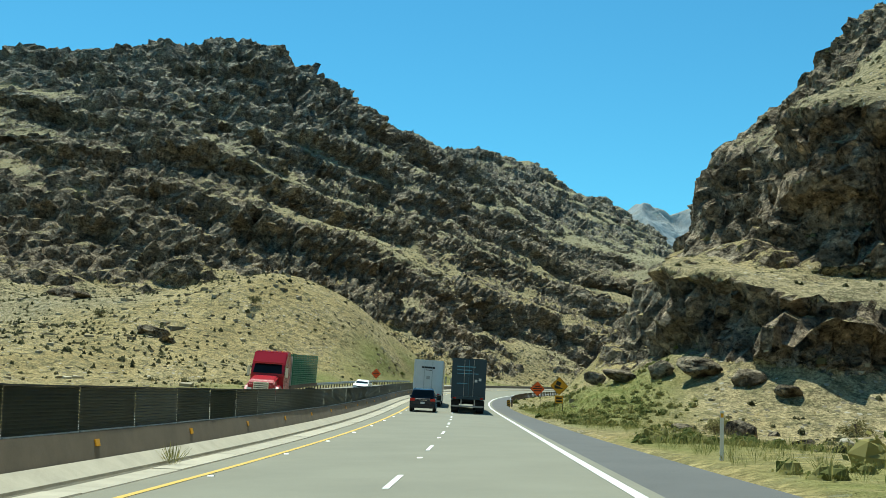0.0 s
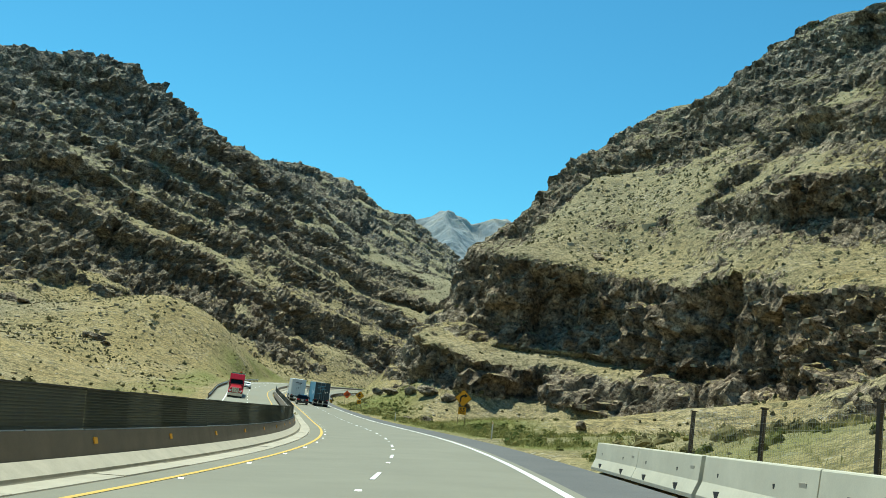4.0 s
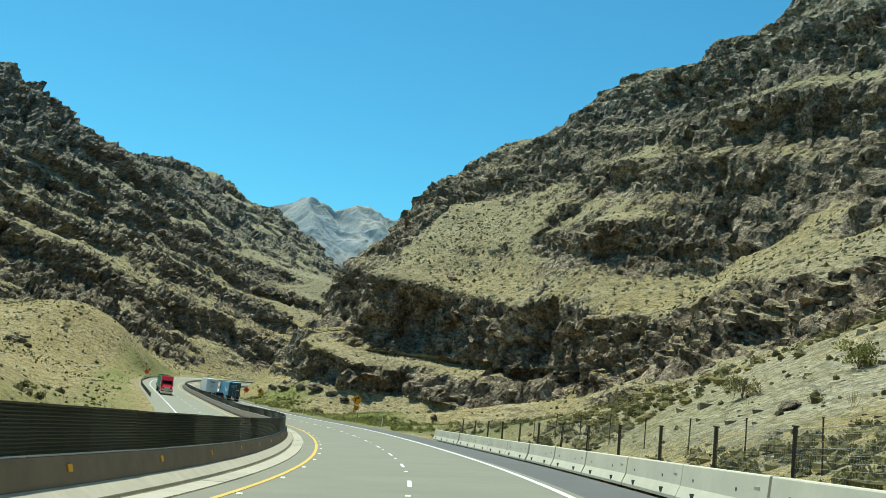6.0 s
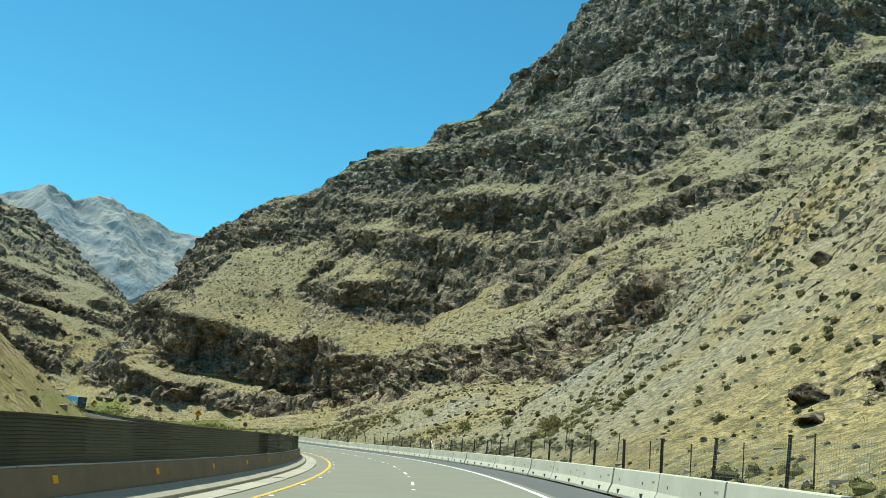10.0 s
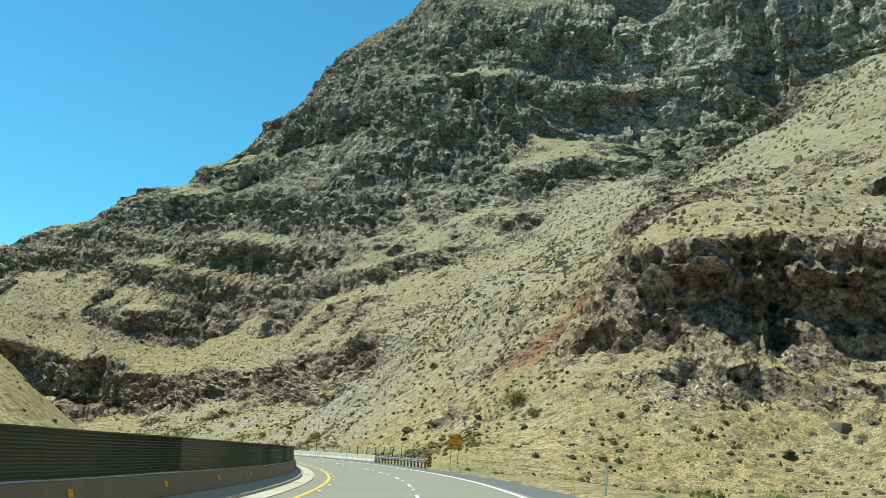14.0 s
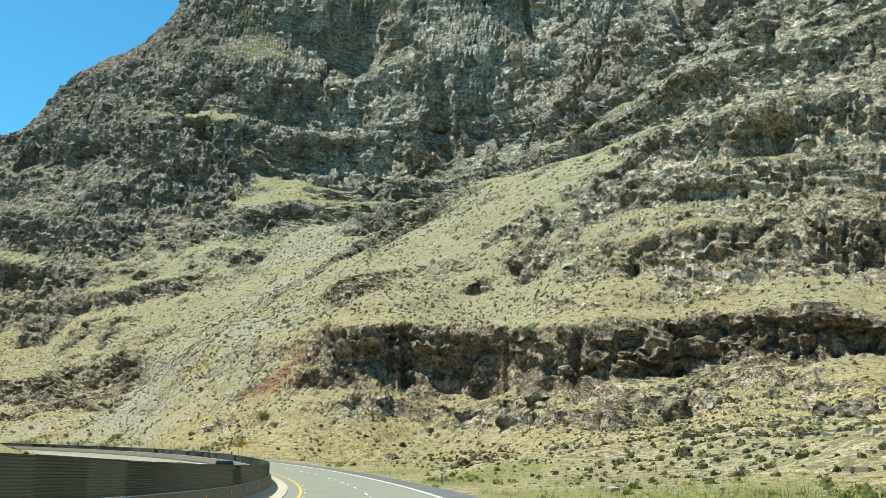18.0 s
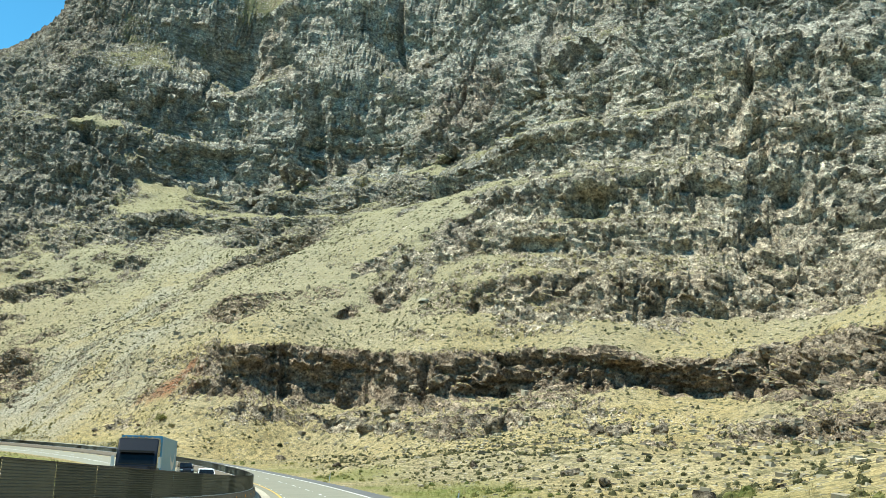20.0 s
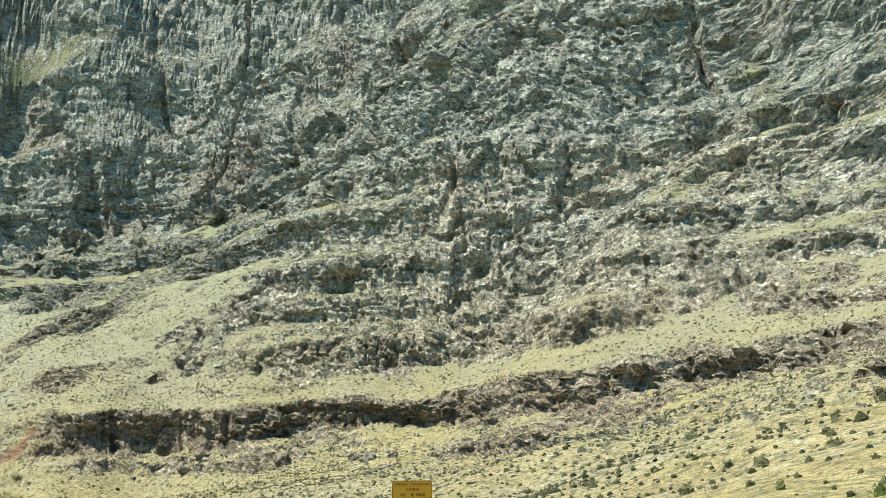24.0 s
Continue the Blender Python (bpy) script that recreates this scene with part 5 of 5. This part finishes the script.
def delineator(s, u):
    t = thing("delineator_post", upright(s, u), "slim white delineator post at the shoulder's edge", "post", "delineator posts")
    part("post", box(-0.045, 0.045, -0.012, 0.012, -0.3, 1.15, 0.004), WHITE_PAINT, t)
    part("reflector", plate([(-0.035, 1.0), (0.035, 1.0), (0.035, 1.1), (-0.035, 1.1)], 0.004, -0.0125), ORANGE, t)
    return t


for s, u in ((33.8, 7.6), (-25, 7.2), (330, 7.4), (402, 7.4), (470, 7.4)):
    delineator(s, u)


# ---- vehicles ----
def wheel(parent, x, y, r, w, rim_mat=CHROME):
    side = 1 if x > 0 else -1
    t = part("tyre", rod((x - w / 2, y, r), (x + w / 2, y, r), r, 20), RUBBER, parent)
    bm = rod((x + side * (w / 2 - 0.02), y, r), (x + side * (w / 2 + 0.012), y, r), r * 0.62, 16)
    rod((x + side * (w / 2), y, r), (x + side * (w / 2 + 0.04), y, r), r * 0.2, 10, bm)
    part("rim", bm, rim_mat, t)
    return t


def car(name, m, label, body_mat, length=4.75, width=1.88, tall=1.70, suv=True):
    """A car at rest; y looks ahead, the origin is on the ground under its middle."""
    t = thing(name, m, label, "car")
    L, W = length / 2, width / 2
    low = [(-L, 0.42), (-L + 0.08, 0.30), (L - 0.1, 0.26), (L, 0.45), (L - 0.05, 0.72), (L - 0.35, 0.92), (L - 1.35, 1.02), (-L + 0.25, 1.06), (-L + 0.02, 0.95)]
    part("body", profile(low, -W, W, 0.045), body_mat, t, smooth=False)
    rear = -L + (0.12 if suv else 0.75)
    cab = [(rear, 1.02), (rear + (0.28 if suv else 0.75), tall - 0.08), (rear + 0.75 + (0 if suv else 0.4), tall), (L - 2.1, tall - 0.03), (L - 1.15, 1.0)]
    part("cabin", profile(cab, -W, W, 0.03, lambda z: 0.97 - 0.20 * max(0, z - 1.0) / (tall - 1.0)), body_mat, t)

    def window(pts, name="window"):
        bm = bmesh.new()
        bm.faces.new([bm.verts.new(p) for p in pts])
        bmesh.ops.solidify(bm, geom=list(bm.faces), thickness=0.012)
        part(name, bm, GLASS, t)

    a, b = rear + 0.05, rear + (0.26 if suv else 0.7)
    window([(-W * 0.84, a - 0.02, 1.10), (W * 0.84, a - 0.02, 1.10), (W * 0.72, b - 0.02, tall - 0.14), (-W * 0.72, b - 0.02, tall - 0.14)], "rear_window")
    window([(W * 0.86, L - 1.18, 1.06), (-W * 0.86, L - 1.18, 1.06), (-W * 0.74, L - 2.02, tall - 0.09), (W * 0.74, L - 2.02, tall - 0.09)], "windscreen")
    for q in (-1, 1):
        x0, x1 = q * (W * 0.955 + 0.012), q * (W * 0.80 + 0.012)
        for y0, y1, y2, y3 in ((rear + 0.35, -0.05, -0.05, rear + 0.6), (0.02, L - 1.45, L - 2.05, 0.02)):
            window([(x0, y0, 1.10), (x0, y1, 1.10), (x1, y2, tall - 0.14), (x1, y3, tall - 0.14)])
        part("mirror", box(q * W * 0.97, q * (W * 0.97 + 0.20), L - 1.62, L - 1.50, 1.02, 1.18, 0.02), body_mat, t)
        part("tail_light", box(q * W * 0.60, q * W * 0.985, -L - 0.012, -L + 0.10, 0.80, 1.0, 0.012), LAMP_RED, t)
        part("headlight", box(q * W * 0.58, q * W * 0.97, L - 0.22, L - 0.03, 0.66, 0.80, 0.02), LAMP_CLEAR, t)
        if suv:
            part("roof_rail", rod((q * W * 0.66, rear + 0.6, tall + 0.03), (q * W * 0.66, L - 2.3, tall + 0.02), 0.018), PLASTIC, t)
        for y in (-L + 0.92, L - 0.90):
            wheel(t, q * (W - 0.10), y, 0.34, 0.22)
    part("rear_bumper", box(-W * 0.93, W * 0.93, -L - 0.05, -L + 0.12, 0.30, 0.55, 0.03), PLASTIC, t)
    part("front_bumper", box(-W * 0.93, W * 0.93, L - 0.12, L + 0.04, 0.26, 0.46, 0.03), PLASTIC, t)
    part("grille", box(-W * 0.5, W * 0.5, L - 0.06, L + 0.005, 0.52, 0.66, 0.01), PLASTIC, t)
    part("number_plate", box(-0.16, 0.16, -L - 0.014, -L + 0.02, 0.62, 0.76), WHITE_PAINT, t, "plain pale number plate")
    part("tail_badge", box(-0.3, 0.3, -L - 0.012, -L + 0.02, 0.86, 0.90), CHROME, t)
    return t


def tractor(t, y0, mat):
    """The towing part of a lorry, its back at y0, as parts of t; y looks ahead."""
    part("cab", profile([(y0, 1.0), (y0, 3.2), (y0 + 0.35, 3.95), (y0 + 1.7, 3.85), (y0 + 2.35, 3.0), (y0 + 2.75, 2.25), (y0 + 2.75, 1.0)], -1.22, 1.22, 0.07), mat, t)
    part("bonnet", profile([(y0 + 2.7, 0.85), (y0 + 2.7, 2.2), (y0 + 3.3, 2.1), (y0 + 4.45, 1.85), (y0 + 4.75, 1.6), (y0 + 4.75, 0.85)], -1.0, 1.0, 0.09, lambda z: 1.0 - 0.1 * max(0, z - 1.0)), mat, t)
    part("chassis", box(-0.5, 0.5, y0 - 2.2, y0 + 4.4, 0.65, 0.95), PLASTIC, t)
    part("grille", box(-0.55, 0.55, y0 + 4.7, y0 + 4.82, 0.9, 1.68, 0.03), CHROME, t, "chrome grille")
    for k in range(5):
        part("grille_bar", box(-0.48, 0.48, y0 + 4.80, y0 + 4.84, 0.98 + 0.14 * k, 1.03 + 0.14 * k), PLASTIC, t)
    part("bumper", box(-1.22, 1.22, y0 + 4.45, y0 + 4.85, 0.35, 0.80, 0.05), CHROME if mat is RED else mat, t)
    bm = bmesh.new()
    bm.faces.new([bm.verts.new(p) for p in ((-1.06, y0 + 2.74, 2.30), (1.06, y0 + 2.74, 2.30), (0.98, y0 + 2.40, 2.98), (-0.98, y0 + 2.40, 2.98))])
    bmesh.ops.solidify(bm, geom=list(bm.faces), thickness=-0.03)
    part("windscreen", bm, GLASS, t)
    part("sun_visor", box(-1.05, 1.05, y0 + 2.38, y0 + 2.62, 3.0, 3.1, 0.02), mat, t)
    for k in range(5):
        part("roof_light", box(-0.82 + 0.4 * k, -0.74 + 0.4 * k, y0 + 1.5, y0 + 1.62, 3.88, 3.95, 0.01), ORANGE, t)
    for q in (-1, 1):
        part("headlight", box(q * 0.62, q * 1.0, y0 + 4.60, y0 + 4.78, 1.0, 1.3, 0.03), LAMP_CLEAR, t)
        part("wing", profile([(y0 + 3.0, 0.7), (y0 + 3.05, 1.25), (y0 + 3.6, 1.5), (y0 + 4.3, 1.4), (y0 + 4.7, 1.1), (y0 + 4.7, 0.7)], q * 0.9, q * 1.22, 0.04), mat, t)
        part("side_window", box(q * 1.20, q * 1.235, y0 + 1.85, y0 + 2.45, 2.2, 2.85), GLASS, t)
        part("mirror", box(q * 1.3, q * 1.5, y0 + 2.55, y0 + 2.68, 2.05, 2.75, 0.03), CHROME, t)
        part("exhaust_stack", rod((q * 1.1, y0 - 0.12, 1.0), (q * 1.1, y0 - 0.12, 3.7), 0.08, 12), CHROME, t)
        part("fuel_tank", rod((q * 0.95, y0 + 0.3, 0.75), (q * 0.95, y0 + 1.9, 0.75), 0.3, 16), CHROME, t)
        wheel(t, q * 1.05, y0 + 3.85, 0.52, 0.3)
        for y in (y0 - 0.55, y0 - 1.85):
            wheel(t, q * 0.95, y, 0.52, 0.55)


def box_lorry(name, m, label, cab_mat, side_mat, rear_mat, length, marks):
    """A lorry with a van trailer; the origin is on the ground at the trailer's back end."""
    t = thing(name, m, label, "lorry")
    part("trailer", box(-1.28, 1.28, 0.06, length, 1.15, 4.08, 0.03), side_mat, t)
    for q in (-1, 1):
        part("rear_door", box(min(q * 0.015, q * 1.2), max(q * 0.015, q * 1.2), -0.02, 0.07, 1.28, 3.98, 0.01), rear_mat, t)
        part("lock_rod", rod((q * 0.35, -0.045, 1.25), (q * 0.35, -0.045, 4.0), 0.018), GALV, t)
        part("tail_light", box(q * 1.0 - 0.12, q * 1.0 + 0.12, -0.03, 0.05, 1.08, 1.2, 0.01), LAMP_RED, t)
        part("mud_flap", box(q * 0.95 - 0.3, q * 0.95 + 0.3, 0.35, 0.37, 0.25, 1.0), RUBBER, t)
        part("side_skirt", box(q * 1.22 - 0.015, q * 1.22 + 0.015, 4.0, length - 3.5, 0.45, 1.15), side_mat, t)
        part("corner_post", box(q * 1.24 - 0.05, q * 1.24 + 0.05, -0.03, 0.1, 1.1, 4.09, 0.01), rear_mat, t)
        part("underride_leg", box(q * 0.5 - 0.04, q * 0.5 + 0.04, 0.02, 0.12, 0.5, 1.15), GALV, t)
        for y in (1.4, 2.7):
            wheel(t, q * 0.95, y, 0.5, 0.55)
        if side_mat is TEAL:
            arc = [(length * 0.28 + 2.6 * math.cos(radians(a)), 3.35 + 1.5 * math.sin(radians(a))) for a in range(205, 336, 13)]
            arc += [(length * 0.28 + 2.35 * math.cos(radians(a)), 3.55 + 1.15 * math.sin(radians(a))) for a in range(335, 204, -13)]
            part("side_mark", profile(arc, q * 1.281, q * 1.287), WHITE_PAINT, t, "curved white mark")
    part("bumper_bar", box(-1.2, 1.2, 0.0, 0.1, 0.48, 0.60, 0.01), GALV, t)
    part("rear_sill", box(-1.27, 1.27, -0.02, 0.12, 1.05, 1.26, 0.01), rear_mat, t)
    part("rear_header", box(-1.27, 1.27, -0.025, 0.1, 3.98, 4.1, 0.01), rear_mat, t)
    for x0, x1, z0, z1, mat in marks:
        part("rear_mark", box(x0, x1, -0.026, -0.018, z0, z1), mat, t)
    tractor(t, length + 0.35, cab_mat)
    return t


def flatbed_lorry(m):
    t = thing("flatbed_lorry", m, "red lorry with stacked green crates on its flatbed", "lorry")
    part("flatbed", box(-1.27, 1.27, 0.0, 14.6, 1.15, 1.42, 0.02), WOOD, t)
    part("headboard", box(-1.25, 1.25, 14.45, 14.6, 1.4, 3.6, 0.02), GALV, t)
    bm = bmesh.new()
    for x in (-0.55, 0.53):
        for y in (-0.6, 0.58):
            box(x, x + 0.06, y, y + 0.06, 0, 0.78, 0, bm)
    for k in range(5):
        z = 0.04 + 0.15 * k
        box(-0.57, 0.57, -0.615, -0.585, z, z + 0.10, 0, bm)
        box(-0.57, 0.57, 0.62, 0.645, z, z + 0.10, 0, bm)
        box(-0.59, -0.56, -0.6, 0.63, z, z + 0.10, 0, bm)
        box(0.57, 0.60, -0.6, 0.63, z, z + 0.10, 0, bm)
    box(-0.56, 0.56, -0.58, 0.6, 0.0, 0.05, 0, bm)
    crate = part("crate", bm, GREEN_PLASTIC, t)
    first = True
    for y in range(10):
        for x in (-0.62, 0.62):
            for z in range(3):
                m2 = pose(x, 0.9 + 1.36 * y, 1.42 + 0.80 * z)
                if first:
                    crate.matrix_basis, first = m2, False
                else:
                    reuse(crate, m2)
    for q in (-1, 1):
        for y in (1.4, 2.7):
            wheel(t, q * 0.95, y, 0.5, 0.55)
        part("tail_light", box(q * 1.0 - 0.12, q * 1.0 + 0.12, -0.03, 0.05, 1.18, 1.3, 0.01), LAMP_RED, t)
    tractor(t, 15.0, RED)
    return t


bars = [(-0.9, 0.5, 3.45, 3.52, TEAL), (-0.9, 0.2, 3.2, 3.26, TEAL), (-0.9, 0.7, 2.95, 3.0, TEAL), (-0.9, -0.1, 2.2, 2.26, TEAL), (0.45, 0.65, 2.35, 2.55, WHITE_PAINT), (0.75, 0.95, 2.45, 2.65, WHITE_PAINT)]
box_lorry("box_lorry", road_pose(-77, 1.1), "lorry with a blue trailer, its rear doors darkened for shade", BLACK_PAINT, TEAL, TEAL_SHADED, 15.5, bars)
box_lorry("box_lorry", road_pose(-91, -2.4), "white box lorry with dark lettering bars on its rear", WHITE_PAINT, WHITE_PAINT, WHITE_PAINT, 12.0,
          [(-0.6, 0.55, 3.35, 3.52, SIGN_BLACK), (-0.25, 0.3, 3.18, 3.24, SIGN_BLACK), (-0.15, 0.15, 2.4, 2.7, GALV)])
car("dark_suv", road_pose(-77, -2.2), "dark navy sport utility car behind the white lorry", NAVY)
flatbed_lorry(road_pose(-92, -13.6) @ pose(0, 0, 0, 0, 0, 180))
car("white_sedan", road_pose(-130, -12.6) @ pose(0, 0, 0, 0, 0, 180), "white saloon car on the opposite carriageway", WHITE_PAINT, 4.7, 1.8, 1.45, False)
box_lorry("box_lorry", road_pose(452.0, -13.3) @ pose(0, 0, 0, 0, 0, 180), "oncoming black lorry with a light blue trailer", BLACK_PAINT, TEAL, TEAL, 15.5, [])
car("dark_suv", road_pose(386, -9.5) @ pose(0, 0, 0, 0, 0, 180), "dark car on the opposite carriageway", BLACK_PAINT)
car("white_pickup", road_pose(425, -9.6) @ pose(0, 0, 0, 0, 0, 180), "white car beside the median on the opposite carriageway", WHITE_PAINT, 5.0, 1.9, 1.75, True)


# ---- boulders and larger bushes ----
def boulder(name, x, y, size, seed, flat=0.7, label="angular grey boulder lying on the dry slope", mat=CRAG):
    """A block broken along a dozen planes."""
    r = random.Random(seed)
    bm = bmesh.new()
    bmesh.ops.create_icosphere(bm, subdivisions=3, radius=0.62)
    for _ in range(13):
        n = Vector((r.gauss(0, 1), r.gauss(0, 1), r.gauss(0, 0.8))).normalized()
        d = r.uniform(0.30, 0.47)
        for v in bm.verts:
            over = v.co.dot(n) - d
            if over > 0:
                v.co -= n * over
    for v in bm.verts:
        v.co += v.normal * 0.05 * noise.noise(v.co * 5 + Vector((seed, 0, 0)))
    bmesh.ops.transform(bm, matrix=Matrix.Diagonal((size * r.uniform(0.9, 1.4), size * r.uniform(0.7, 1.1), size * flat, 1)), verts=bm.verts)
    me = bpy.data.meshes.new(name)
    bm.to_mesh(me)
    bm.free()
    me.materials.append(mat)
    ob = new(name, me)
    ob.matrix_world = pose(x, y, ground_z(x, y) + 0.18 * size, r.uniform(-15, 15), r.uniform(-15, 15), r.uniform(0, 360))
    return tagged(ob, label, "boulder", "boulders on the slopes")


for k, (x, y, size) in enumerate(((-46, -306, 5.0), (-49, -301, 4.2), (-43, -311, 4.4), (-50, -308, 3.0), (-70, -340, 4.6), (-66, -345, 3.0), (-88, -372, 5.5), (-93, -380, 4.5), (-82, -366, 4.0))):
    boulder("boulder", x, y, size, 20 + k, 0.75, "large dark broken boulder below the cliff")
# low dark crags and pale blocks at the foot of the nose, heaps on the tan hill
for k, (x, y, size) in enumerate(((19, 106, 3.2), (22, 102, 3.6), (25, 98, 3.4), (17, 111, 2.6), (28.5, 94, 3.0), (31, 90, 2.2), (-48, 172, 4.0), (-51, 175, 3.0), (-45, 169, 2.6), (-55, 115, 3.6), (-58, 118, 4.2), (-53, 112, 2.4), (-60, 113, 3.0), (-78, 213, 5.0), (-74, 209, 3.4), (-82, 216, 4.0))):
    boulder("boulder", x, y, size, 120 + k, 0.5, "dark fractured rock outcrop breaking through the dry slope")
for k, (x, y, size) in enumerate(((26, 56, 2.4), (28.5, 55, 1.7), (32, 60, 2.6), (34, 63, 1.6), (24, 60, 1.1), (29, 70, 1.4), (21, 52, 1.0))):
    boulder("boulder", x, y, size, 150 + k, 0.5, "pale angular boulder above the grassy verge", STONE_BLOCK)
scat = random.Random(5)
for k in range(40):
    x, y, _ = (float(v) for v in on_road(scat.choice((scat.uniform(85, 250), scat.uniform(300, 500), scat.uniform(-90, 40))), scat.uniform(14, 34)))
    boulder("boulder", x, y, scat.uniform(0.7, 2.0), 60 + k, 0.6)


def large_bush(x, y, tall, seed, label, mat):
    g = np.random.default_rng(seed)
    t = thing("bush", pose(x, y, ground_z(x, y)), label, "bush")
    bm = bmesh.new()
    for _ in range(7):
        a, lean = g.uniform(0, 6.28), g.uniform(0.1, 0.6)
        rod((0, 0, -0.1), (math.cos(a) * lean * tall * 0.5, math.sin(a) * lean * tall * 0.5, tall * 0.6), 0.02, 5, bm)
    part("stems", bm, WOOD, t)
    V, Q = [], []
    for q in range(9):
        v, f = bush(g, 110, 0.075)
        c = np.array((g.uniform(-0.4, 0.4), g.uniform(-0.4, 0.4), g.uniform(0.05, 0.5))) * tall
        Q += [tuple(int(i) + len(V) for i in row) for row in f]
        V += [tuple(float(w) for w in p) for p in v * tall * 0.62 + c]
    ob = mesh_object("crown", V, Q, mat)
    ob.parent = t


large_bush(-12.3, -143.6, 1.9, 1, "green leafy bush on the rocky slope behind the fence", FRESH)
large_bush(-14.5, -139.0, 1.3, 2, "green leafy bush on the rocky slope behind the fence", FRESH)
large_bush(-36, 196, 2.2, 3, "grey-green shrub on the tan hill", SHRUB)
large_bush(-62, 186, 2.0, 4, "grey-green shrub on the tan hill", SHRUB)
for k, (x, y, tall) in enumerate(((1.5, -115, 1.6), (-23.1, -171.6, 1.7), (-26.3, -175.8, 2.0), (-15.3, -156, 1.5), (-1, -110, 1.3), (38, -29, 1.8), (-50.2, -239.1, 3.2), (-46, -236, 1.8), (-55, -246, 1.7), (22, 80, 1.5), (27, 66, 1.7), (19, 70, 1.3))):
    large_bush(x, y, tall, 10 + k, "wispy yellow-green desert bush on the stony slope", PALE_BUSH if k % 3 else FRESH)


# ---- a small sign seen from behind, and a weed in the gutter ----
def sign_back(x, y):
    t = thing("sign_board", pose(x, y, ground_z(x, y), 0, 0, 12), "small brown sign board on two posts seen from behind", "road sign")
    part("board", plate([(-0.5, 0.55), (0.5, 0.55), (0.5, 1.3), (-0.5, 1.3)], 0.02), WALL_CONCRETE, t)
    for x0 in (-0.45, 0.45):
        part("post", box(x0 - 0.045, x0 + 0.045, -0.11, -0.022, -0.4, 1.4, 0.006), WOOD, t)


sign_back(-24.4, -46.5)
weed_rng = np.random.default_rng(31)
weed = thing("weed", road_pose(-22, -5.15, 0.03), "green weed growing out of the concrete gutter", "weed")
blades, quads = tuft(weed_rng, 70, 0.9, 0.016)
leaves = mesh_object("leaves", [tuple(float(c) for c in 0.55 * v) for v in blades], [tuple(int(i) for i in q) for q in quads], FRESH)
leaves.parent = weed
